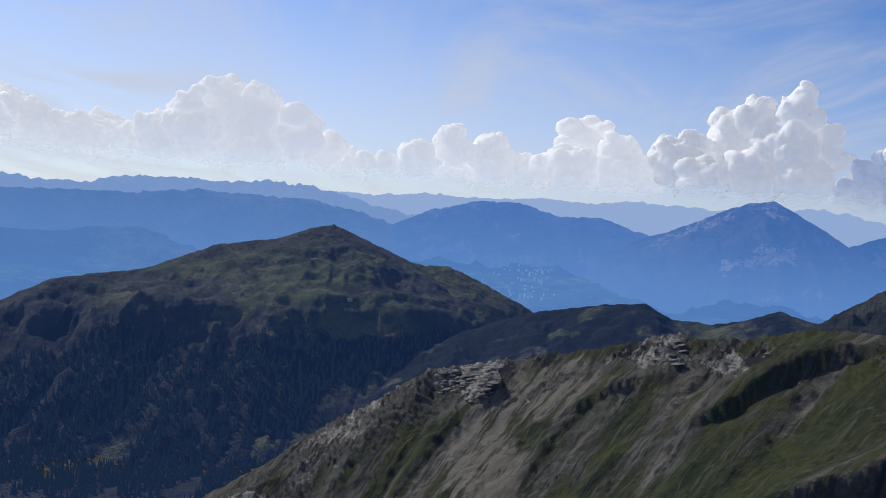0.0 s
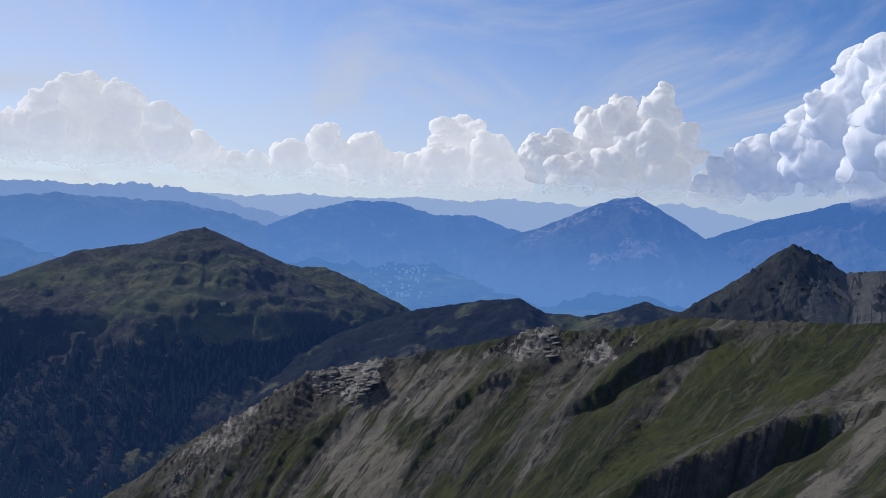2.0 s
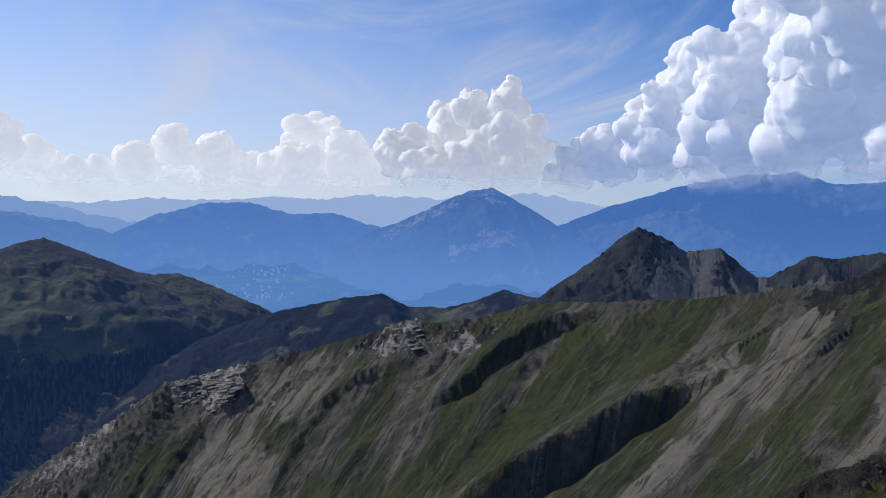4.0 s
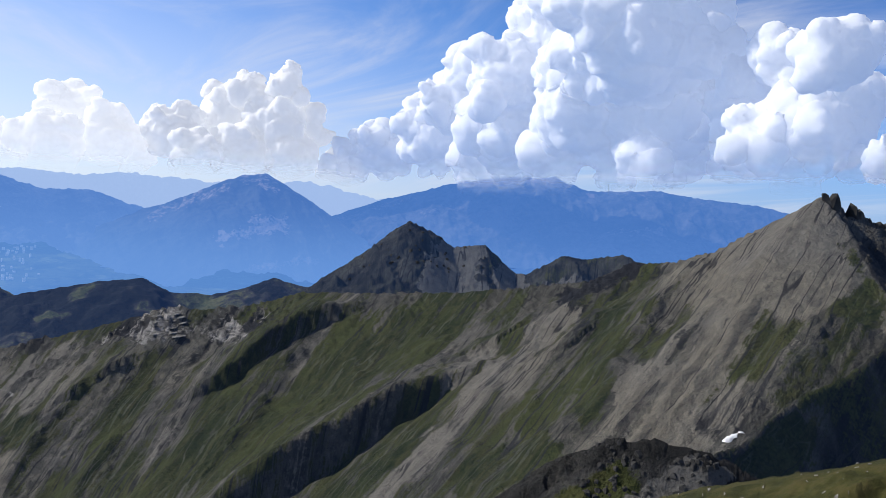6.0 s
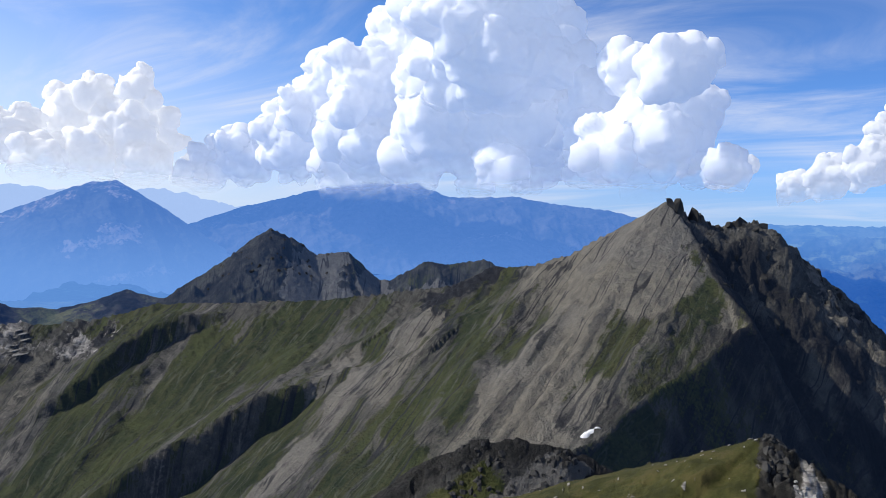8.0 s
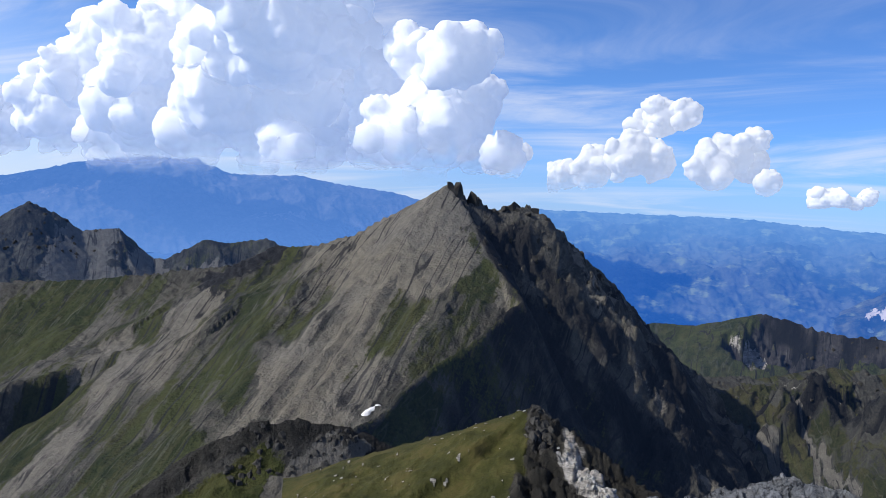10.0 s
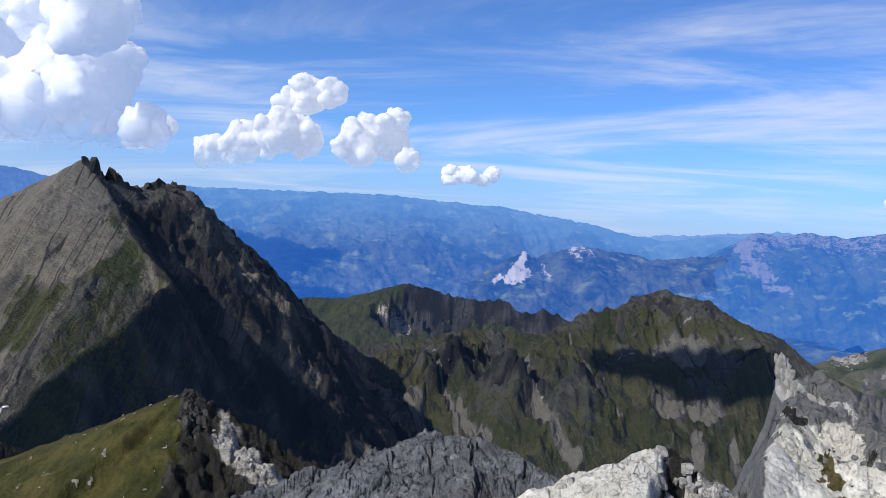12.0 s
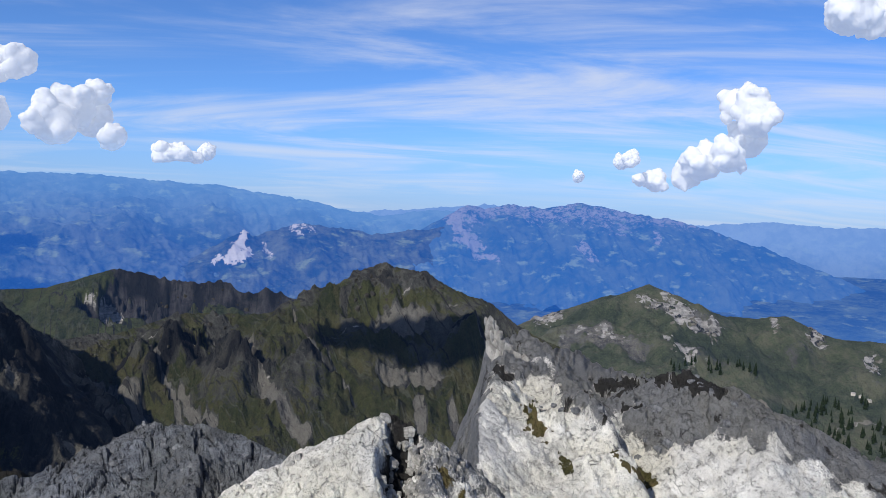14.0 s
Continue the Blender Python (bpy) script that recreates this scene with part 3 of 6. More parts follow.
ALP_WOOD = [(-19.3, -11.4, -13.1, -13.5, 2.32, 0.60), (-12.5, -11.3, -3.4, -10.9, 1.54, 0.60), (-27.4, -14.0, -17.3, -15.7, 2.32, 0.40), (-27.2, -18.6, -9.7, -19.6, 1.54, 0.60), (-8.0, -10.4, 3.1, -8.9, 0.85, 0.50), (-17.5, -12.1, -8.1, -9.6, 0.85, 0.40)]
CAL_PALE = [(18.8, -2.7, 22.6, -1.4, 0.62, 0.70), (14.3, -1.5, 18.7, 0.7, 0.35, 0.50), (21.0, 1.2, 22.1, 0.7, 0.39, 0.60), (20.4, -4.6, 25.0, -3.8, 0.35, 0.60)]
HILL_PALE = [(85.7, -3.5, 86.4, -2.5, 0.36, 1.20), (86.5, -2.4, 86.7, -1.5, 0.23, 1.20), (86.1, -3.4, 86.9, -2.9, 0.35, 1.00), (84.8, -3.7, 85.1, -3.3, 0.23, 0.90), (89.8, -1.2, 91.0, -1.1, 0.39, 0.60), (88.0, -2.3, 88.4, -3.2, 0.23, 0.60)]
ALV_PALE = [(100.6, -0.2, 102.6, -2.5, 0.58, 1.00), (101.7, 0.6, 104.4, 0.6, 0.39, 0.80), (108.2, 0.4, 110.5, 1.1, 0.35, 0.70), (109.5, -1.6, 110.1, -2.3, 0.39, 0.80), (111.3, -0.2, 112.4, -0.2, 0.35, 0.60), (114.2, -0.1, 114.5, -1.2, 0.39, 0.70), (106.0, 0.7, 108.2, 0.7, 0.27, 0.50), (103.0, -2.5, 103.8, -2.8, 0.27, 0.90)]
RANGE_PALE = [(34.7, 2.0, 37.3, 2.5, 0.27, 0.80), (37.3, 2.4, 41.1, 2.7, 0.23, 0.80), (43.1, 1.9, 43.3, 1.8, 0.19, 1.20), (26.1, -1.1, 31.3, 0.9, 0.31, 0.40), (32.1, -0.2, 35.2, 0.7, 0.39, 0.35), (44.9, -1.0, 47.8, -0.5, 0.62, 0.70)]

# ======================================================================
# the land, far to near
# ======================================================================
FLOOR = -425.0


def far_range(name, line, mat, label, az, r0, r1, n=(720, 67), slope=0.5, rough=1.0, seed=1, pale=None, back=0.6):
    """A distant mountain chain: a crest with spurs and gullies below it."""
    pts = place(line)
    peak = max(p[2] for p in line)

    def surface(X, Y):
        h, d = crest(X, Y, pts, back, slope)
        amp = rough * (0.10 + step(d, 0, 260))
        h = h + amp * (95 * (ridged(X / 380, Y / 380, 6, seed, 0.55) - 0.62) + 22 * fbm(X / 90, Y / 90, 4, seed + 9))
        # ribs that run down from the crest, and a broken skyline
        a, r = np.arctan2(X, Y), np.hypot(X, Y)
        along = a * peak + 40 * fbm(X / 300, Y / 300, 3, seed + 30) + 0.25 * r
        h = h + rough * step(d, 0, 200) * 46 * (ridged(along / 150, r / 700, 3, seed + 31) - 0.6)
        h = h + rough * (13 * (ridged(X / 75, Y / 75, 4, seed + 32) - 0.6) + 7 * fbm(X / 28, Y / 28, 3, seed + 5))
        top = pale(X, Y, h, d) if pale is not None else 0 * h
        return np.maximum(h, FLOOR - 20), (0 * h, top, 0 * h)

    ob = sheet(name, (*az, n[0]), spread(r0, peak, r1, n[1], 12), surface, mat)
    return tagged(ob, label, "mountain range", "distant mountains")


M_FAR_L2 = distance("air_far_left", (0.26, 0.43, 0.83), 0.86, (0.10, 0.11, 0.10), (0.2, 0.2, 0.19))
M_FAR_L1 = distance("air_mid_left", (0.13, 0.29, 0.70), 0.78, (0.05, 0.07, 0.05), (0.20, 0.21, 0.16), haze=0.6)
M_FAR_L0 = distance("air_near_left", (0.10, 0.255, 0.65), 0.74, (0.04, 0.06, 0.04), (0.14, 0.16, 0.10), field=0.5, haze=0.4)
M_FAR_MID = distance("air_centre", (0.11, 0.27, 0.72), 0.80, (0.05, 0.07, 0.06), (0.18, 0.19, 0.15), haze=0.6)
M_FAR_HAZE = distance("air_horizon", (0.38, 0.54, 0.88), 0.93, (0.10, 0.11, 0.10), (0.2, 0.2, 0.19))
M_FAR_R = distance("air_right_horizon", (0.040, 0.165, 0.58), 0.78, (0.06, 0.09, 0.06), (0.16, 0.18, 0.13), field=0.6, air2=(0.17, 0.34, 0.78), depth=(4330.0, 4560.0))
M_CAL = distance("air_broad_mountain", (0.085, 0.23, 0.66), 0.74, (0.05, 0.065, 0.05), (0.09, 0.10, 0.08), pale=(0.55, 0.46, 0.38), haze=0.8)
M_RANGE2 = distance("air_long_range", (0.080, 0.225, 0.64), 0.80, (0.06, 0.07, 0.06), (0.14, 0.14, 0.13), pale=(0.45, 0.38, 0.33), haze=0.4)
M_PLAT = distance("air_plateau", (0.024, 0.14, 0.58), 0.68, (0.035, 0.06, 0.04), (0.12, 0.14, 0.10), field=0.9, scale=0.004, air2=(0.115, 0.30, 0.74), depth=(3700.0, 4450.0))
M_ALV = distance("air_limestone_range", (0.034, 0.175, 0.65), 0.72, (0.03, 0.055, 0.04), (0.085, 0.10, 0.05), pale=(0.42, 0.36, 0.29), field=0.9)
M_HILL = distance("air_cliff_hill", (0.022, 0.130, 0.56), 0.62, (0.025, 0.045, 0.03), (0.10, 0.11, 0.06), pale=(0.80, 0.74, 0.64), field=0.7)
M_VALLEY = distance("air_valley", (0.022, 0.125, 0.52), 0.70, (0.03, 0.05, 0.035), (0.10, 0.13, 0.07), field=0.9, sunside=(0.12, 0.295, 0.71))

# one ground sheet out to the horizon
def valley(X, Y):
    r = np.hypot(X, Y)
    h = FLOOR - 15 + 260 * step(r, 2300, 5000) + 14 * fbm(X / 300, Y / 300, 4, 3) * step(r, 1500, 2500)
    return h, (0 * X, 0 * X, 0 * X)


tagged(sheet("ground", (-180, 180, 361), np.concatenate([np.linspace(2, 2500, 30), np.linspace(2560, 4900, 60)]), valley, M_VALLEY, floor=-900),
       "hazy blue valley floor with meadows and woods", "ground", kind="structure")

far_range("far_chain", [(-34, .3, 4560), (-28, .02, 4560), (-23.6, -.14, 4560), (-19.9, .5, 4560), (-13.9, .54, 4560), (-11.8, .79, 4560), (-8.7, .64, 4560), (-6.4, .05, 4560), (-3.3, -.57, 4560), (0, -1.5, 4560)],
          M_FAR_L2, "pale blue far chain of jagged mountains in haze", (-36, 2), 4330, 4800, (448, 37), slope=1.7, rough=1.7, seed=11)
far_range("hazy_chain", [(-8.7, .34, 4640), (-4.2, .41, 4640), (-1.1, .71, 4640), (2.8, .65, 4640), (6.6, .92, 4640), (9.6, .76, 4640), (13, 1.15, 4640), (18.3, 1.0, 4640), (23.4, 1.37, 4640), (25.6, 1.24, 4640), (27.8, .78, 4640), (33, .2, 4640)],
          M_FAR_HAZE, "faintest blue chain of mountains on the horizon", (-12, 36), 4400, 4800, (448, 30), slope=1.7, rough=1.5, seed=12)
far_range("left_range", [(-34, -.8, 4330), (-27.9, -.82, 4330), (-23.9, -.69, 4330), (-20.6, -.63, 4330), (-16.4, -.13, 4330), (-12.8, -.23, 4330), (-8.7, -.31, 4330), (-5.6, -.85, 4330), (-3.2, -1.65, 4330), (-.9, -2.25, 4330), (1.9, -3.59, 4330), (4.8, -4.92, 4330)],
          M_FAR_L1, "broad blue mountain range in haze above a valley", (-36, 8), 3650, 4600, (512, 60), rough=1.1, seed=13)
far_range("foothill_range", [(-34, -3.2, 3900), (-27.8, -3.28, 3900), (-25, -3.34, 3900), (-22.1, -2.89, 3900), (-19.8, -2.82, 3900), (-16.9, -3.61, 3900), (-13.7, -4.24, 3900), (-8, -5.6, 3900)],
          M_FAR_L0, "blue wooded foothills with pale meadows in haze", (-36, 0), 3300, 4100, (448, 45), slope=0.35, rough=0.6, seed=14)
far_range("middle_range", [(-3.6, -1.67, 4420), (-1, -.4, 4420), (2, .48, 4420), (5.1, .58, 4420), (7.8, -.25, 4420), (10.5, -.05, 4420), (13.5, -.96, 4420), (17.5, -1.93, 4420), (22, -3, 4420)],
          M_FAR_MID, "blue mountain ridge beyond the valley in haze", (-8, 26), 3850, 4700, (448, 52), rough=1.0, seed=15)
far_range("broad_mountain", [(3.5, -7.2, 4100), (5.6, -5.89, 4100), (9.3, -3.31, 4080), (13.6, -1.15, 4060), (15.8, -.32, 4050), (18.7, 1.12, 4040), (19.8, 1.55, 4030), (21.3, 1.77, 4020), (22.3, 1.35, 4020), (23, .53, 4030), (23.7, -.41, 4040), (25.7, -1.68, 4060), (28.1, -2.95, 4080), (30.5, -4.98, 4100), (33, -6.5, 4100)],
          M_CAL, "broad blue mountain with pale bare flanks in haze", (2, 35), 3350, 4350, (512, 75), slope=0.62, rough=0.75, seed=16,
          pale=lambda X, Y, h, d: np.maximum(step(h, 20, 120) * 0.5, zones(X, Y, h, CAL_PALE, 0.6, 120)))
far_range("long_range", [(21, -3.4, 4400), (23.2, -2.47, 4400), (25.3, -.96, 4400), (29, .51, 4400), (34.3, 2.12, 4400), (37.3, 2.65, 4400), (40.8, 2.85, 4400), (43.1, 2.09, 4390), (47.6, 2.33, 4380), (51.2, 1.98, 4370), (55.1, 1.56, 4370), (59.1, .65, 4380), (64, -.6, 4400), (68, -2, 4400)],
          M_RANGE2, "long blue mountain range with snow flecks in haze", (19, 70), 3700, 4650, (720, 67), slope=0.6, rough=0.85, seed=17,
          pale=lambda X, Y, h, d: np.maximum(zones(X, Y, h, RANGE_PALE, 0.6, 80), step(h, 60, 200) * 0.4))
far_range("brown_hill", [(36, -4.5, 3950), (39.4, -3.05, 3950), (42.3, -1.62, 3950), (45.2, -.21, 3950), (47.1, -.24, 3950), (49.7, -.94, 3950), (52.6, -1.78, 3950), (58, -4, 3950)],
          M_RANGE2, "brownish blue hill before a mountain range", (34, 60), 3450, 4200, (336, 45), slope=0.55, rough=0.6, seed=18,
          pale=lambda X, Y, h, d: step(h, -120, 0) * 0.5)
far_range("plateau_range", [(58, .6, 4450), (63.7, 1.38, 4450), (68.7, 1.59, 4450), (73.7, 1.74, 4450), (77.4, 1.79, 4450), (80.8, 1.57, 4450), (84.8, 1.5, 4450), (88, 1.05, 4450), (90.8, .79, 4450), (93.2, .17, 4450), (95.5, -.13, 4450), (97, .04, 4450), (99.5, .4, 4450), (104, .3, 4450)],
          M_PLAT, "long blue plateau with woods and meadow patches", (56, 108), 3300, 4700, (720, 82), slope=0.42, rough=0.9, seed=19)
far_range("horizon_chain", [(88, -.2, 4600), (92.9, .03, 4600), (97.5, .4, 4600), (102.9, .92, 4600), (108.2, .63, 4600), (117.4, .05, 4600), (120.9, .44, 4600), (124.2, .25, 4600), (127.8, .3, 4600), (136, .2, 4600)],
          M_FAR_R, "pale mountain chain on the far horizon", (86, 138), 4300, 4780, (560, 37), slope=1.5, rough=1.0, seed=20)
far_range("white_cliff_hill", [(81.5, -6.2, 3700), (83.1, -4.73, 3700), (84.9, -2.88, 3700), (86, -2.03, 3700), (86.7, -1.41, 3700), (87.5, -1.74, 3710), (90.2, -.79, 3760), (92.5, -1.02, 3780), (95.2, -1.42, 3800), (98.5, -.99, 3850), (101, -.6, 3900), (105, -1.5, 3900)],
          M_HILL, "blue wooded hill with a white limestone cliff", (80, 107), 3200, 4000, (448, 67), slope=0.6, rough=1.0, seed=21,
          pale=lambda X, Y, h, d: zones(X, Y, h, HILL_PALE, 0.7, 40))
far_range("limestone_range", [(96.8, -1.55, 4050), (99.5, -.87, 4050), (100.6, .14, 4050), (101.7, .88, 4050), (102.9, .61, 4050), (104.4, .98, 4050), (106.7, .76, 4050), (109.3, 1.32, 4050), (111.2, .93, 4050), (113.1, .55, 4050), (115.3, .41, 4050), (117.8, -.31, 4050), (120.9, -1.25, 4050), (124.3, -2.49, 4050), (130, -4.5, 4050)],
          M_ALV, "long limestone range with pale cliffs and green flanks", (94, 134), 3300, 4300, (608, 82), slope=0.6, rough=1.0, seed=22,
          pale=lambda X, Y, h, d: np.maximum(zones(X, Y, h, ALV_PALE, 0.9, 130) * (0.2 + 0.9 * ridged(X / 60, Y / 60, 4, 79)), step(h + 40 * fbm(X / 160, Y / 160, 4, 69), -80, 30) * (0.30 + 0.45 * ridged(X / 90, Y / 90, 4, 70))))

# ---- the green mountain over the wooded valley ------------------------
alp_line = place([(-38, -10.3, 1900), (-30.6, -8.17, 1930), (-27.7, -7.3, 1940), (-24.6, -6.19, 1950), (-21, -5.71, 1960), (-16.9, -4.79, 1980), (-15.1, -3.66, 1990), (-13.7, -3.42, 2000), (-10.8, -2.93, 2020), (-8.6, -2.02, 2040), (-7.4, -1.83, 2050), (-5.5, -2.77, 2050), (-3.1, -3.76, 2040), (-1.1, -4.2, 2030), (.6, -4.08, 2010), (2.8, -5.26, 1990), (5.9, -6.94, 1960), (12, -10.5, 1930)])


def alp(X, Y):
    h, d = crest(X, Y, alp_line, 0.55, 0.40)
    h = np.maximum(h, alp_line[10][2] + 3 - 0.85 * np.hypot(X - alp_line[10][0], 0.55 * (Y - alp_line[10][1])))
    away = step(d, 0, 140)
    h = h + (0.12 + away) * (44 * (ridged(X / 300, Y / 300, 5, 31) - 0.66) + 13 * fbm(X / 75, Y / 60, 4, 32)) + 2.6 * fbm(X / 18, Y / 18, 3, 33)
    h = h + away * 0.25 * beds(h + 22 * fbm(X / 150, Y / 150, 4, 39), 24, 0.35)
    low = step(h, -215, -285)
    h = h - low * (34 * ridged(X / 80, Y / 300, 4, 34) + 20)
    streaks = fbm(X / 22, Y / 170, 4, 35)
    wood = step(low * (0.62 + 0.9 * streaks) + step(h, -150, -215) * zones(X, Y, h, ALP_WOOD, 0.5, 90) * (0.75 + 0.7 * streaks) - 0.8 * zones(X, Y, h, ALP_TURF, 0.4, 60), 0.35, 0.6)
    turf = 0.48 + 0.42 * fbm(X / 130, Y / 70, 4, 37) + 0.8 * zones(X, Y, h, ALP_TURF, 0.5, 90)
    return np.maximum(h, FLOOR + 0.12 * np.maximum(1300 - np.hypot(X, Y), 0) + 6 * fbm(X / 40, Y / 40, 3, 30)), (turf * (1 - wood) * (1 - 0.45 * low), 0.2 * fbm(X / 60, Y / 60, 3, 38), np.maximum(wood, 0.5 * low))


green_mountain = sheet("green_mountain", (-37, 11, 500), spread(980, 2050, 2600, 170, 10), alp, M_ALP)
tagged(green_mountain, "grassy green mountain with dark wooded lower slopes", "mountain")

low_line = place([(-4, -12.5, 1700), (2, -9.0, 1700), (5.9, -6.94, 1690), (9.1, -6.28, 1680), (11.3, -5.88, 1670), (13.9, -5.56, 1660), (15.8, -6.37, 1650), (18.3, -6.47, 1640), (21, -5.79, 1630), (22.3, -5.17, 1620), (24.3, -5.57, 1610), (26.3, -6.02, 1600), (31, -8, 1590), (36, -11, 1580)])


def low_ridge(X, Y):
    h, d = crest(X, Y, low_line, 0.5, 0.42)
    h = h + (0.2 + step(d, 0, 60)) * (24 * (ridged(X / 120, Y / 200, 5, 41) - 0.66) + 7 * fbm(X / 40, Y / 40, 4, 42)) + 2.2 * fbm(X / 14, Y / 14, 3, 43)
    a = np.degrees(np.arctan2(X, Y))
    wood = 0.7 * step(fbm(X / 60, Y / 60, 4, 46) + 0.5 * step(a, 17, 13), -0.05, 0.35)
    return np.maximum(h, FLOOR), ((0.6 + 0.5 * fbm(X / 90, Y / 90, 4, 44)) * (1 - wood), 0.2 * fbm(X / 40, Y / 40, 3, 45), wood)


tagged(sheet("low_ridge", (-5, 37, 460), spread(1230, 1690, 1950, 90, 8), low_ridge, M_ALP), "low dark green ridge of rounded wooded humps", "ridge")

pyramid_line = place([(20, -9.5, 1275), (25.3, -6.12, 1265), (27.8, -3.64, 1255), (29.6, -1.95, 1250), (31.2, -.65, 1245), (32.6, -1.31, 1245), (34.3, -2.33, 1240), (36.2, -2.05, 1235), (37.4, -3.03, 1230), (38.7, -3.81, 1225), (39.4, -3.7, 1220), (41.6, -2.46, 1215), (43.1, -2.39, 1210), (45.7, -1.88, 1205), (46.5, -2.38, 1200), (52, -4.6, 1190)])
pyramid_ribs = [place(p) for p in ([(31.2, -.65, 1245), (31.7, -3.2, 1190), (31.9, -5.5, 1140), (32.0, -8, 1090)], [(36.4, -2.05, 1235), (37.3, -4.2, 1185), (37.6, -7, 1140)], [(31.2, -.65, 1245), (29.3, -4, 1190), (27.4, -7, 1140)])]


def pyramid(X, Y):
    h, d = crest(X, Y, pyramid_line, 0.8, 0.85)
    saddle = zones(X, Y, h, [(34.6, -3.0, 34.2, -5.4, 1.5, 1.9), (33.0, -5.0, 36.0, -5.4, 0.9, 1.7), (38.1, -4.1, 39.4, -5.2, 0.9, 1.5), (41, -4.2, 45, -3.8, 0.5, 0.6)], 0.4, 30)
    for rib in pyramid_ribs:
        h2, d2 = crest(X, Y, rib, 0.75, 1.25)
        h, d = np.maximum(h, h2), np.minimum(d, d2)
    rough = 1 - 0.9 * np.minimum(saddle, 1)
    h = h + rough * (0.18 + step(d, 0, 40)) * (44 * (ridged(X / 60, Y / 90, 5, 51) - 0.66) + 8 * fbm(X / 20, Y / 20, 4, 52)) + rough * 3.0 * fbm(X / 8, Y / 8, 3, 53)
    return np.maximum(h, FLOOR), (0.34 + 0.6 * fbm(X / 45, Y / 45, 4, 55) - saddle, saddle, 0.5 + 0.6 * fbm(X / 40, Y / 40, 4, 56) - 1.2 * saddle)


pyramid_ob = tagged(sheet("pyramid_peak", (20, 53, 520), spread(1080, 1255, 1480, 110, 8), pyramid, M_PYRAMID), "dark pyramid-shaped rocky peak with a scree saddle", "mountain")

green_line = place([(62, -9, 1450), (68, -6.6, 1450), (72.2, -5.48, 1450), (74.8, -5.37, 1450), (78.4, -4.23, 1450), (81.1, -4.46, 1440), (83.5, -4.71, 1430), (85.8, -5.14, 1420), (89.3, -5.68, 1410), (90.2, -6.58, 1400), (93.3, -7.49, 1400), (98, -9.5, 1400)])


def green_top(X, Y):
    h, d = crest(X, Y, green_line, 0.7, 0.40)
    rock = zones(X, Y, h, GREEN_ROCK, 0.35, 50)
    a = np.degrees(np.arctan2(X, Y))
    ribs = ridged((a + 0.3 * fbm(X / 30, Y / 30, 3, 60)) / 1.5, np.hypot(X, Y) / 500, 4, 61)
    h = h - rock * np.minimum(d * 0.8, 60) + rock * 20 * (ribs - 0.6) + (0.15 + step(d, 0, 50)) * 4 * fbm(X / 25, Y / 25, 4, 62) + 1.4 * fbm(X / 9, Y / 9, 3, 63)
    # dark cliff rock, with the shade on it put into the colour
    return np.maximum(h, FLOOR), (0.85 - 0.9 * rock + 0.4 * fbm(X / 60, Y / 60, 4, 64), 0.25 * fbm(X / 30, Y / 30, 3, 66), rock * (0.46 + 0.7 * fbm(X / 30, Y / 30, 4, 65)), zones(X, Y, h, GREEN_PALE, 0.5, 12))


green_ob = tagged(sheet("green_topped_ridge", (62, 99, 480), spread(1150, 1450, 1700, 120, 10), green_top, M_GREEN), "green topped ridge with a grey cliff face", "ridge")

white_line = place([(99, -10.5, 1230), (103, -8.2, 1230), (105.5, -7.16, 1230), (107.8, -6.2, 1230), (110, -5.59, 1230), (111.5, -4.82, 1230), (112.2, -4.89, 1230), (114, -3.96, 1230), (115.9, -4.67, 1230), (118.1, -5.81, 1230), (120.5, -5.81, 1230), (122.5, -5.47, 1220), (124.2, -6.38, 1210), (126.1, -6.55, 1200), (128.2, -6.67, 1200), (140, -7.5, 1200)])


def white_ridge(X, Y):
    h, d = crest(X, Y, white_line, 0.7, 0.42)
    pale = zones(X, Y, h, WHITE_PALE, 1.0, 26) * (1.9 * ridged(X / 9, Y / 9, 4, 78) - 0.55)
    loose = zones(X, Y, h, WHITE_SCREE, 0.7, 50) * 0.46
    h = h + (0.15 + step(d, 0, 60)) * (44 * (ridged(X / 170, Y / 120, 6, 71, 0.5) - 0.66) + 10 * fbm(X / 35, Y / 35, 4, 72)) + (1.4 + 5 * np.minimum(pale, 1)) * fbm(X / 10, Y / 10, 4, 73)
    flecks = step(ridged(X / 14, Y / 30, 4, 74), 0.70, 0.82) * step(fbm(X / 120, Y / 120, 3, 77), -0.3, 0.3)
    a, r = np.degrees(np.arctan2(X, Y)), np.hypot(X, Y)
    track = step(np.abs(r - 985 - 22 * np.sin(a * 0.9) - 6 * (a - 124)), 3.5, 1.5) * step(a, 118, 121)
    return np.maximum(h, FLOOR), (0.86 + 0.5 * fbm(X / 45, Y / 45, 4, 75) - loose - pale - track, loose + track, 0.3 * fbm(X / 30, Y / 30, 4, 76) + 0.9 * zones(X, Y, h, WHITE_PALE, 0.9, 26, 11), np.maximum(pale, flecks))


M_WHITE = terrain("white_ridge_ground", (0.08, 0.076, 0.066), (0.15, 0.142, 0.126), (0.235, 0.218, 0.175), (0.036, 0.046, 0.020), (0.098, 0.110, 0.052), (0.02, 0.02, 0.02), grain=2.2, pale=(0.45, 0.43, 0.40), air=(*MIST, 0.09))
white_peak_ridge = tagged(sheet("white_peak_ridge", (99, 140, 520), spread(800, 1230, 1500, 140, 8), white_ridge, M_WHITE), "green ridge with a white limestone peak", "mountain")

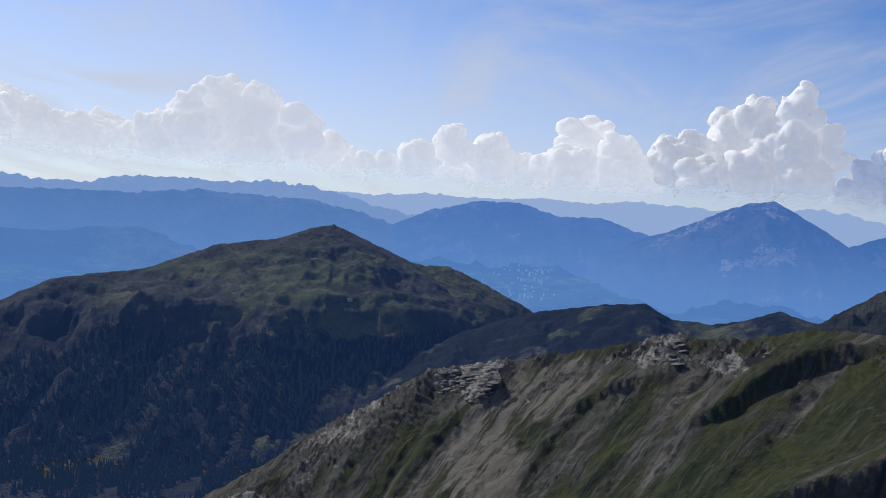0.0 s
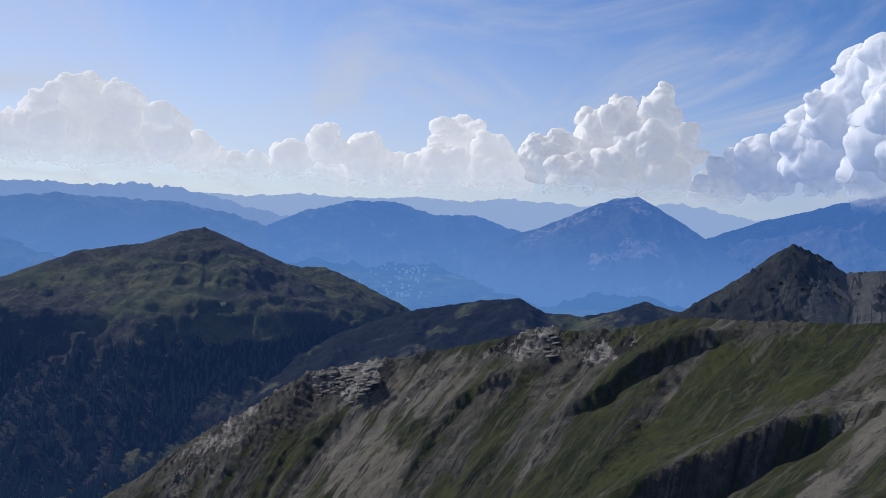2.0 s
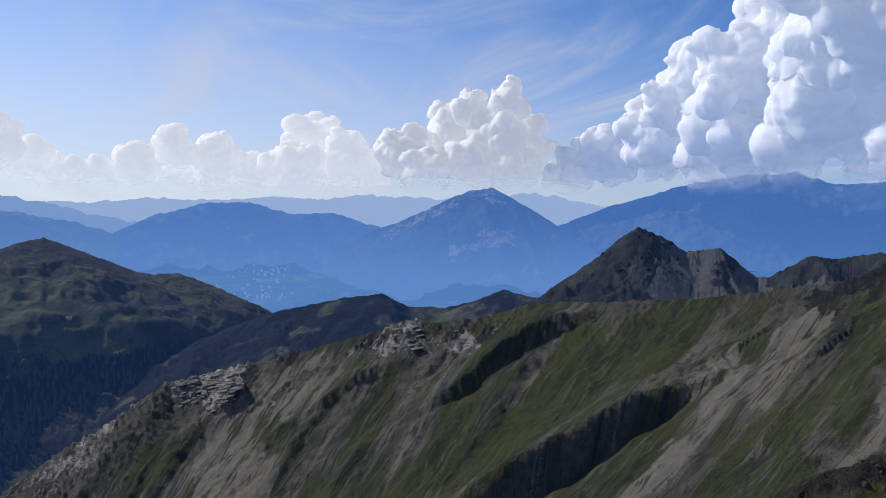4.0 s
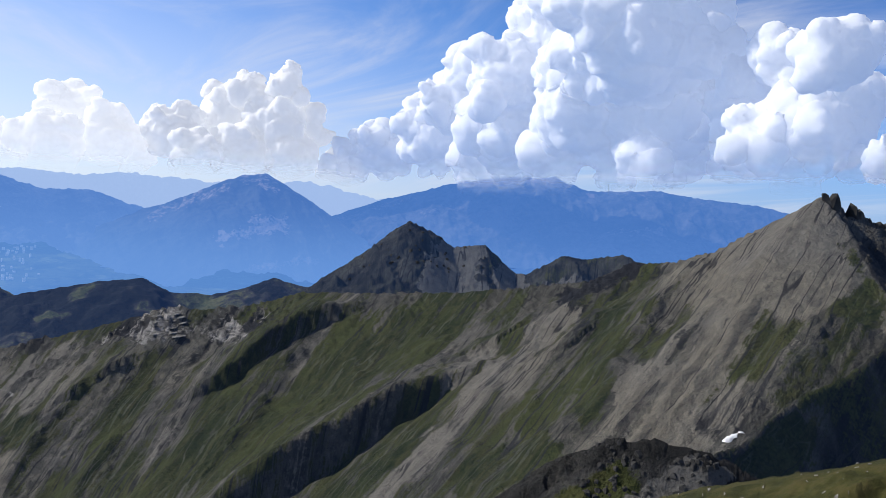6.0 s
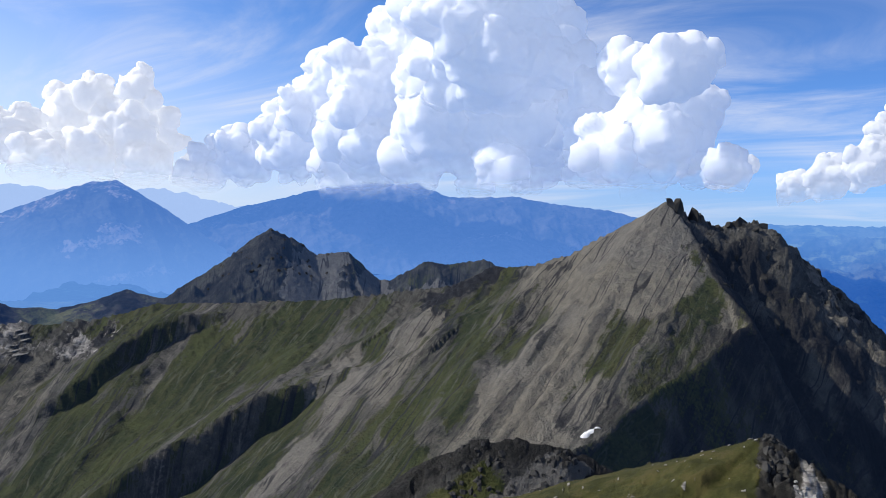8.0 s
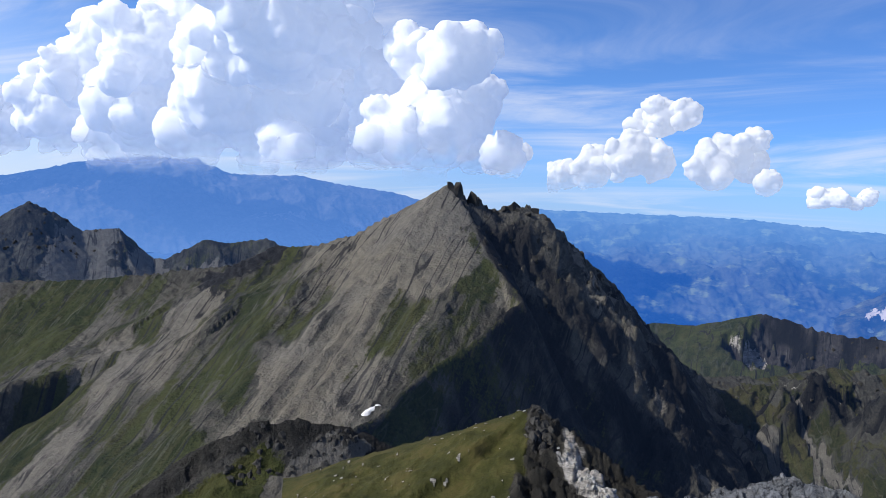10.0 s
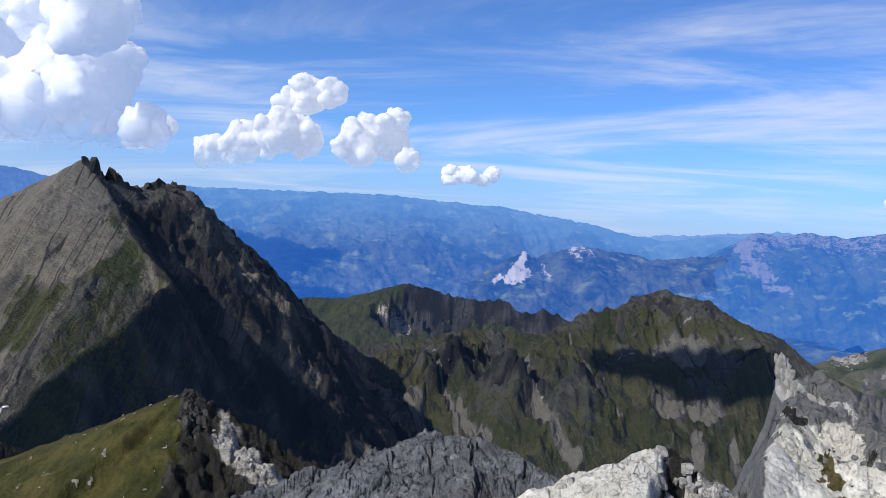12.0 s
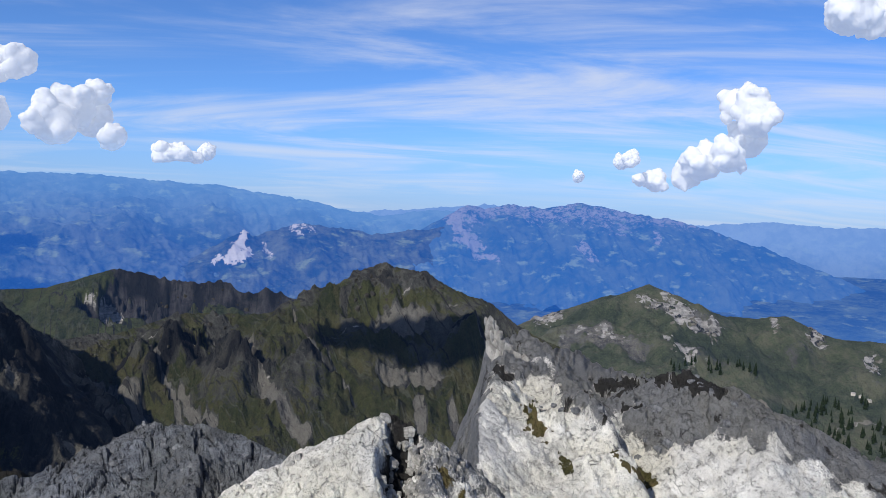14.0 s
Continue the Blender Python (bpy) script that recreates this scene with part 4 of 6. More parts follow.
# ---- the main ridge and its peak --------------------------------------
main_line = place([(-34, -30, 800), (-19, -22.5, 870), (-13.4, -20, 900), (-9, -18.1, 930), (-6.1, -15.9, 960), (-3.2, -13.7, 990), (-.2, -11.25, 1015), (1.3, -10.95, 1020), (4.6, -10.2, 1010), (8.9, -9.33, 990), (12.3, -8.5, 970), (15.9, -7.22, 945), (17.7, -7.46, 935), (20.8, -7.08, 915), (24.3, -5.98, 890), (29.3, -5.8, 850), (35.3, -5.33, 800), (38.8, -4.76, 770), (43.6, -3.93, 730), (46.3, -2.48, 705), (49.7, -2.1, 680), (52.5, -1.0, 660), (55.4, 1.18, 640), (57.5, 2.6, 625)])
peak_line = place([(57.5, 2.6, 625), (58.3, 2.4, 628), (58.9, 1.5, 630), (59.5, 2.1, 632), (60.8, 1.2, 638), (62.2, 1.6, 645), (63.5, 1.5, 650), (64.9, .4, 658), (67, -1.4, 680), (69.5, -3.5, 710), (72, -5.9, 738), (73.2, -7.9, 735), (74.2, -9.6, 715), (75.2, -11.6, 690), (76.4, -14.0, 650), (77.6, -17.0, 600)])
arete_line = place([(57.5, 2.6, 625), (58.8, .5, 600), (60.1, -1.55, 570), (63.4, -4.75, 510), (60.5, -7.6, 465), (57, -10.2, 425), (54.2, -13.2, 385), (50, -15.6, 350), (44, -19, 320)])


MAIN_FALL = ((-10.0, 15.0, 32.0, 46.0, 58.0), (34.0, 36.0, 36.0, 24.0, 17.0))


def main_base(X, Y):
    return crest(X, Y, main_line, 0.85, 0.64)[0]


def spur_at(points, rise, wide, start, far=1000):
    """A spur whose top edge shows along the given ways (azimuth, elevation)."""
    return drape(points, lambda X, Y: main_base(X, Y) + 0.9 * rise, 300, far), rise, wide, start


spurs = [
    spur_at([(38.5, -6.6), (36.4, -8.0), (34.4, -9.4), (31.0, -11.3), (27.9, -13.9), (24.8, -15.6), (22.4, -17.2), (19.0, -19.2), (14, -22), (9, -24), (4, -26)], 38, 190, -0.05),
    spur_at([(28.8, -5.9), (26.0, -6.3), (23.8, -7.3), (22.3, -8.5), (21.3, -9.9), (19.4, -11.1), (17.6, -12.2), (15.5, -13.3)], 19, 70, -0.25),
    spur_at([(14.2, -7.6), (12.6, -7.9), (11.6, -9.0)], 13, 22, -0.4, 1100),
    spur_at([(16.4, -7.4), (13.5, -10.5), (10, -14), (6.5, -18)], 8, 45, 0.0, 1100),
    spur_at([(5.0, -10.2), (4.6, -12), (2.5, -14.2)], 14, 34, -0.1, 1100),
    spur_at([(44.6, -4.2), (44.2, -6.5), (42.5, -10), (39, -14)], 5, 34, 0.0, 900),
    spur_at([(40.6, -5.0), (39.6, -7.0), (37.4, -10.0), (33.0, -15.0)], 4, 30, 0.0, 900),
]


def main_ridge(X, Y):
    base, d = crest(X, Y, main_line, 0.85, 0.64)
    pk, dp = crest(X, Y, peak_line, 1.0, 1.02)
    ar, da = crest(X, Y, arete_line, 1.7, 1.45)
    a = np.degrees(np.arctan2(X, Y))
    d = np.minimum(np.minimum(d, dp), da)
    u, v = runnel(X, Y, MAIN_FALL, 690.0), np.hypot(X, Y)
    # the shaded wall begins where the slope breaks over the arete
    brink = np.interp(v, [300, 350, 385, 425, 465, 510, 570, 600, 625, 640, 720], [44, 50, 54.2, 57, 60.5, 63.2, 60.1, 58.8, 57.5, 57.5, 60.5])
    lit = 1 - np.maximum(step(a - brink + 0.5 * fbm(X / 30, Y / 30, 3, 110), -0.5, 0.4), step(pk - base, -4, 6) * step(a, 57, 58))
    h = np.maximum(np.maximum(base - 70 * step(a - brink, 0, 7), pk), ar)
    away = step(d, 0, 45)
    warp = 13 * fbm(X / 130, Y / 130, 4, 81) + 2.2 * fbm(X / 26, Y / 26, 3, 91)
    gully = ridged((u + 1.5 * warp) / 66, v / 620, 2, 82)
    fine = ridged((u + warp) / 15, v / 480, 3, 92)
    hair = ridged((u + warp) / 5.2, v / 300, 2, 117)
    spur, calm = 0.0, 0.0
    for line, rise, wide, start in spurs:
        sd, along = line_side(X, Y, line)
        sd = sd + 2.5 * fbm(X / 38, Y / 38, 3, 93)
        hump = np.where(sd > 0, step(sd, wide, 0), step(sd, -0.20 * rise, 0)) * step(along, start, start + 0.45) * step(along, 1.0, 0.62)
        spur = spur + rise * hump * (0.95 + 0.05 * fbm(X / 40, Y / 40, 3, 94))
        calm = np.maximum(calm, step(sd, wide, 0.4 * wide) * step(sd, -1.3 * rise, -0.6 * rise))
    broken = step(fbm(X / 80, Y / 80, 3, 128), -0.2, 0.25)
    relief = 15.0 * (gully - 0.62) * (1 - 0.8 * calm) + 4.2 * (fine - 0.6) * (1 - 0.4 * calm) * (0.4 + 0.8 * broken) + 1.2 * (hair - 0.5) * broken + 5.0 * fbm(X / 30, Y / 30, 4, 83) + 1.8 * (ridged(X / 12, Y / 12, 4, 118) - 0.55)
    gravel = zones(X, Y, h, [(57.0, 1.6, 53.5, -1.5, 1.9, 1.0), (53.5, -1.5, 56.5, -3.0, 2.0, 1.0), (56.8, -1.0, 59.0, -2.5, 1.0, 0.8)], 0.3, 60)
    relief = relief * (1 - 0.7 * gravel)
    h = h + (0.10 + 0.90 * away) * relief * (0.35 + 0.65 * lit) + 1.6 * fbm(X / 11, Y / 11, 2, 84, 0.6) + lit * step(d, 2, 45) * spur
    top = step(d, 95, 25) * step(fbm(X / 60, Y / 60, 3, 95) + 0.5 * step(a, 32, 22), 0.05, 0.35) * lit
    layered = top * step(a, 27, 21)
    h = h + (top + 0.9 * layered) * (0.5 * beds(h + 0.35 * u + 7 * fbm(X / 30, Y / 30, 4, 96), 6.0, 0.15) + 3.5 * (ridged(X / 16, Y / 16, 4, 97) - 0.6))
    own, edge = cells(X / 22 + 0.4 * fbm(X / 30, Y / 30, 2, 98), Y / 22, 3)
    wall = 1 - lit
    bowl = step(dp - 0.3 * da, 35, 110)
    # flank beds dip to the north-east
    flank = 0.80 * X + 0.60 * Y
    h = h + wall * (1 - 0.8 * bowl) * (0.25 + step(d, 0, 25)) * (20 * (ridged((X * 0.25 - Y) / 46 + 0.35 * fbm(X / 40, Y / 40, 3, 80), flank / 90, 5, 85) - 0.6) + 16 * (ridged(X / 34, Y / 34, 5, 78, 0.6) - 0.6) + 6 * (own - 0.5) * step(edge, 0.02, 0.2))
    h = h + wall * (1 - 0.7 * bowl) * (2.6 * (ridged(X / 13, Y / 13, 3, 89) - 0.5) + 0.3 * beds(h + 0.3 * X + 5 * fbm(X / 40, Y / 40, 3, 79), 7.0, 0.25))
    # broken teeth along the summit crest
    h = h + step(dp, 18, 3) * step(a, 57.6, 58.3) * step(a, 69, 65) * 10 * (ridged(X / 12, Y / 12, 3, 77) - 0.58)
    streak = fbm((u + warp) / 11, v / 420, 4, 86)
    drawn = 1.2 * fbm((u + warp) / 16, v / 260, 4, 119) + 1.0 * fbm((u + warp) / 4.5, v / 130, 3, 120) + 0.5 * fbm(X / 40, Y / 40, 4, 7)
    broad = fbm((u + warp) / 60, v / 300, 3, 87)
    z_turf = np.maximum(zones(X, Y, h, MAIN_TURF, 0.55, field=drawn), zones(X, Y, h, MAIN_TURF_LOW + MAIN_FLUTES, 0.55, field=drawn))
    z_loose = zones(X, Y, h, MAIN_SCREE, 0.5, field=drawn)
    turf = lit * (0.44 + 0.60 * streak + 0.40 * broad + 0.22 * fbm(X / 30, Y / 30, 4, 100) + 1.0 * z_turf - 0.5 * z_loose - 0.3 * top - 0.18 * step(a, 43, 50) - 0.6 * gravel) + wall * (0.10 + 0.35 * bowl + 0.45 * fbm(X / 50, Y / 50, 4, 88) + 0.8 * z_turf)
    loose = lit * (0.34 - 0.35 * streak + 0.8 * z_loose - 0.7 * top - 0.6 * z_turf + 0.3 * step(a, 44, 51) + 1.1 * gravel) + wall * (0.08 + 0.8 * fbm(X / 30, Y / 60, 4, 115)) * (1 - 0.8 * bowl)
    # the shade of wall and bowl is partly painted in as dark cover
    rock = lit * (zones(X, Y, h, MAIN_DARK, 0.5, 14) + 0.35 * top + 0.5 * step(fine, 0.36, 0.26)) + wall * (0.42 + 0.9 * fbm(X / 26, Y / 26, 5, 90) + 0.25 * bowl)
    return np.maximum(h, FLOOR), (turf - 0.25 * layered, loose, rock, np.maximum(zones(X, Y, h, MAIN_PALE, 0.5, 14), layered * (0.35 + 0.5 * fbm(X / 22, Y / 22, 4, 127))))


main_ridge_ob = tagged(sheet("main_ridge", (-30, 84, 1200), spread(330, 1020, 1400, 250, 8), main_ridge, M_RIDGE, swirl=MAIN_FALL), "steep rocky ridge with scree streaks and grass", "mountain")

right_line = place([(58, -15, 720), (66, -11.5, 735), (70, -9.8, 750), (73.1, -9, 765), (76.1, -8.5, 780), (79.8, -8, 790), (83.2, -6.9, 790), (87.1, -7, 780), (90.2, -6.66, 770), (92.6, -5.44, 760), (95, -3.62, 750), (96.5, -3.5, 742), (98.4, -3.73, 735), (100.6, -4.8, 720), (102.9, -5.5, 700), (105.5, -7.1, 680), (110, -9.5, 640), (116, -13, 600), (124, -18, 560)])


def rib_at(points, rise, wide):
    """A rock rib below the right-hand crest, steep on one flank."""
    return drape(points, lambda X, Y: crest(X, Y, right_line, 0.85, 0.66)[0] + 0.9 * rise, 380, 790), rise, wide


cirque_ribs = [rib_at([(83.1, -6.89), (82.1, -8.46), (81.1, -10.08), (80.9, -11.86), (81.4, -13.64)], 22, 50), rib_at([(83.7, -7.04), (83.0, -9.74), (83.8, -11.93), (85.0, -13.75)], 14, 32), rib_at([(86.9, -7.01), (86.5, -9.4), (87.7, -11.98), (89.0, -14.0)], 24, 60), rib_at([(90.3, -7.11), (90.8, -9.37), (91.8, -11.6), (93.4, -14.18)], 13, 44), rib_at([(79.9, -8.91), (79.2, -10.39), (78.8, -12.14)], 9, 40),
               rib_at([(101.4, -5.2), (102.2, -7.4), (103.0, -10.0)], 12, 60)]


def cirque(X, Y):
    h, d = crest(X, Y, right_line, 0.85, 0.66)
    brow = h + 0.5 * d + 4
    r, a = np.hypot(X, Y), np.degrees(np.arctan2(X, Y))
    away = step(d, 0, 40)
    lean = a - 0.052 * d
    rib = ridged((lean + 2.0 * fbm(X / 70, Y / 70, 4, 101)) / 4.4, r / 300, 3, 102)
    fine = ridged((lean + 1.2 * fbm(X / 40, Y / 40, 3, 99)) / 1.3, r / 120, 3, 106)
    rock = zones(X, Y, h, RIGHT_ROCK, 0.5, 30)
    loose = zones(X, Y, h, RIGHT_SCREE, 0.18, 16)
    calm = step(a, 88, 93)
    up = step(d, 240, 40)
    h = h + (0.12 + away) * ((24 - 6 * calm) * (rib - 0.62) * up * step(a, 74, 81) + 8 * (fine - 0.6) * up + 7 * fbm(X / 24, Y / 24, 4, 103) + 30 * (ridged(X / 46, Y / 46, 5, 99, 0.6) - 0.6) + 9 * (cells(X / 15 + 0.4 * fbm(X / 20, Y / 20, 2, 98), Y / 15, 5)[0] - 0.5) * step(a, 90, 86) * step(d, 190, 90)) + (1.5 + 2.5 * np.minimum(rock, 1)) * fbm(X / 10, Y / 10, 2, 104, 0.6)
    h = h + np.minimum(rock, 1) * (12 * (ridged(X / 22, Y / 22, 5, 107, 0.6) - 0.55)) - 2.5 * np.minimum(loose, 1)
    h = np.minimum(h, brow + 1.5 * fbm(X / 7, Y / 7, 3, 116))
    bold = 0.0
    for line, rise, wide in cirque_ribs:
        sd, along = line_side(X, Y, line)
        sd = sd + 5 * fbm(X / 26, Y / 26, 4, 129)
        hump = np.where(sd > 0, step(sd, wide, 0), step(sd, -0.45 * rise, 0)) * step(along, -0.2, 0.3) * step(along, 1.0, 0.6)
        h = h + rise * hump * (0.8 + 0.5 * fbm(X / 18, Y / 18, 3, 130)) * step(d, 0, 18)
        bold = np.maximum(bold, step(np.abs(sd + 0.2 * rise), 0.9 * rise, 0.2 * rise) * step(along, 1.0, 0.7))
    crag = np.maximum(bold, 0.6 * step(rib, 0.62, 0.78) * step(d, 170, 60) * (1 - 0.7 * calm))
    return np.maximum(h, FLOOR), (0.80 + 0.6 * fbm(X / 45, Y / 45, 4, 105) - 0.8 * crag - 0.9 * rock - 1.3 * loose, 1.1 * loose - 0.3 * crag, 0.75 * crag + rock * (0.2 + 0.6 * fbm(X / 20, Y / 20, 3, 108)), step(fbm(X / 5, Y / 16, 3, 109), 0.5, 0.7) * 0.6)


cirque_ob = tagged(sheet("cirque_ridge", (60, 122, 780), spread(380, 790, 1050, 180, 6), cirque, M_RIGHT, swirl=-38.0), "green and rocky ridge with ribs and scree chutes", "mountain")

# ---- the near spurs and rocks -----------------------------------------
dark_line = place([(36, -22, 318), (41.4, -17.8, 330), (43.6, -15.2, 335), (45.5, -14.3, 335), (48.2, -13.8, 335), (49.7, -14.1, 335), (51.6, -14.1, 335), (52.7, -14.4, 338), (56, -15.5, 345), (62, -18, 350)])


def dark_spur(X, Y):
    h, d = crest(X, Y, dark_line, 0.7, 0.62)
    own, edge = cells(X / 7, Y / 7, 4)
    face = step(d + 6 * fbm(X / 14, Y / 14, 3, 117), 15, 6)
    h = h - 7 * step(d, 2, 14) + (0.2 + step(d, 0, 15)) * (7 * (ridged(X / 24, Y / 24, 5, 111) - 0.62)) + face * 2.4 * (own - 0.5) * step(edge, 0, 0.15) + 0.8 * fbm(X / 4, Y / 4, 4, 112)
    loose = zones(X, Y, h, [(51, -15.6, 47.5, -18.5, 1.0, 1.0), (53, -15.4, 50, -18.5, 0.8, 1.0)], 0.5, 12)
    return np.maximum(h, FLOOR), (1.05 + 0.7 * fbm(X / 24, Y / 24, 4, 113) - 0.95 * face - loose, loose + 0.3 * fbm(X / 40, Y / 20, 3, 114), 0.6 * face)


dark_ob = tagged(sheet("dark_spur", (36, 63, 400), spread(225, 335, 400, 100, 8), dark_spur, M_PEAK), "dark craggy rock spur with grass patches", "rock spur")

knoll_line = place([(46, -24, 210), (55.1, -18.5, 200), (58.2, -16, 195), (61.1, -13.6, 190), (63.3, -12.56, 187), (64.8, -11.9, 185), (65.7, -13.3, 182), (66.7, -15.1, 178), (67.7, -15.6, 172), (69, -15.9, 166), (71, -17.4, 160), (76, -21, 150)])


def knoll(X, Y):
    h, d = crest(X, Y, knoll_line, 0.8, 0.46)
    a = np.degrees(np.arctan2(X, Y))
    rocky = step(a + 1.3 * fbm(X / 9, Y / 9, 4, 124) + 0.035 * d, 63.8, 65.2)
    own, edge = cells(X / 3.2, Y / 3.2, 6)
    h = h + (0.15 + step(d, 0, 14)) * (4 * (ridged(X / 20, Y / 20, 5, 121) - 0.62)) + (0.4 + 1.2 * rocky) * fbm(X / 3, Y / 3, 4, 122, 0.6) + rocky * 2.6 * (own - 0.45) * step(edge, 0, 0.2)
    stones = step(fbm(X / 1.6, Y / 1.6, 3, 125), 0.52, 0.6) * (1 - rocky)
    white = rocky * step(a + 0.8 * fbm(X / 6, Y / 6, 3, 126), 66.3, 67.0) * step(d + 3 * fbm(X / 5, Y / 5, 3, 125), 5.0, 2.0)
    return np.maximum(h + 0.4 * stones, FLOOR), (1.0 - 1.2 * rocky + 0.35 * fbm(X / 9, Y / 9, 4, 123) - 0.8 * stones, 0.3 * rocky, 0.6 * rocky * (1 - white), np.maximum(white, 0.8 * stones))


knoll_ob = tagged(sheet("grassy_knoll", (48, 77, 400), spread(112, 188, 235, 120, 6), knoll, M_KNOLL), "grassy knoll with a jagged rock edge", "hill")

grey_line = place([(62, -23, 102), (72.1, -16.94, 98), (75.7, -15.88, 96), (79.1, -14.72, 94), (80.6, -14.12, 93), (82, -14.3, 92), (84.1, -14.15, 91), (86, -14.9, 90), (87.6, -15.05, 89), (89.7, -16, 87), (96, -18.0, 84), (104, -19, 80)])


def grey_rock(X, Y):
    h, d = crest(X, Y, grey_line, 0.8, 0.48)
    h = h + (0.12 + step(d, 0, 6)) * (5.2 * (ridged(X / 14, Y / 14, 4, 131) - 0.62)) + 0.75 * rocky(X, Y, 4.2, 131) + 0.4 * rocky(X, Y, 0.8, 133)
    return h, (0 * X, 0.35 + 0.8 * fbm(X / 10, Y / 10, 4, 133), 0.15 + 0.8 * fbm(X / 7, Y / 7, 4, 134))


grey_ridge_ob = tagged(sheet("grey_rock_ridge", (66, 104, 460), spread(62, 94, 112, 140, 5), grey_rock, M_GREY, smooth=False), "grey limestone ridge tinted with painted shade, with loose stones", "rock")

rock_line = place([(80, -23, 42), (86.3, -18.45, 42), (88.2, -17.0, 42), (90.4, -15.94, 42), (93.1, -14.62, 42), (95.4, -13.9, 42), (96.2, -13.3, 42), (97.2, -13.4, 42), (97.9, -14.5, 42), (98.5, -14.2, 42), (99.9, -14.28, 42), (101.3, -15.2, 42), (102.2, -16.5, 42), (102.9, -19, 42), (104, -24, 42)])


def white_rock(X, Y):
    h, d = crest(X, Y, rock_line, 1.3, 0.62)
    a, r = np.degrees(np.arctan2(X, Y)), np.hypot(X, Y)
    mid = 97.9 - 0.05 * (42 - r)
    cleft = step(np.abs(a - mid + 0.7 * fbm(X / 1.5, Y / 1.5, 3, 148)), 1.7, 0.5)
    rough = np.maximum(cleft, step(a, 98.2, 99.4) * 0.5)
    own, edge = cells(X / 0.8 + 0.3 * fbm(X, Y, 3, 147), Y / 0.8, 10)
    h = h - 2.0 * cleft * step(d, 0, 0.8) + rough * (1.3 * (own - 0.5) * step(edge, 0, 0.2)) - 0.5 * step(a, mid, mid + 1.5)
    h = h + (0.15 + step(d, 0, 3)) * 1.1 * (ridged(X / 5, Y / 5, 4, 141) - 0.62) + (0.6 + 0.9 * rough) * rocky(X, Y, 0.9, 141) + 0.35 * rocky(X, Y, 2.4, 146)
    moss = 0.8 * step(fbm(X / 1.5, Y / 1.5, 3, 144), 0.5, 0.65) * step(a, 97.5, 98.5)
    # the cleft's gaps and low blocks get their shade painted as dark cover
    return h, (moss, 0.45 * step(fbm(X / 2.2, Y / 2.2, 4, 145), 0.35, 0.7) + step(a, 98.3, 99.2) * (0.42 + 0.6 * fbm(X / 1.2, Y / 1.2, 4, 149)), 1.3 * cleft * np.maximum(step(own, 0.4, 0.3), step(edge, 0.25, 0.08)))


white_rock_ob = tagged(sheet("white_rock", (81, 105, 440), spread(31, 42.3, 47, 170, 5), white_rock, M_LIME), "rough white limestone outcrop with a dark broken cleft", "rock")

slab_line = place([(100.5, -19.5, 50), (102.2, -14.4, 53), (103.4, -12.6, 58), (104.2, -10.6, 68), (104.7, -8.9, 78), (105.9, -7.5, 82), (107.0, -8.6, 78), (108.1, -9.7, 74), (109.2, -10.5, 70), (110.6, -11.3, 66), (111.6, -11.2, 66), (112.6, -10.4, 66), (115.0, -9.7, 66), (116.8, -9.5, 66), (119.3, -10.4, 66), (123.2, -12.2, 66), (125.5, -12.9, 66), (128.7, -14.7, 66), (138, -19, 66)])


slab_hollow = place([(109.4, -9.8, 86), (110.6, -10.4, 72), (111.3, -11.2, 66), (112.9, -12.7, 61), (114.9, -14.8, 56), (117.2, -17.0, 50)])


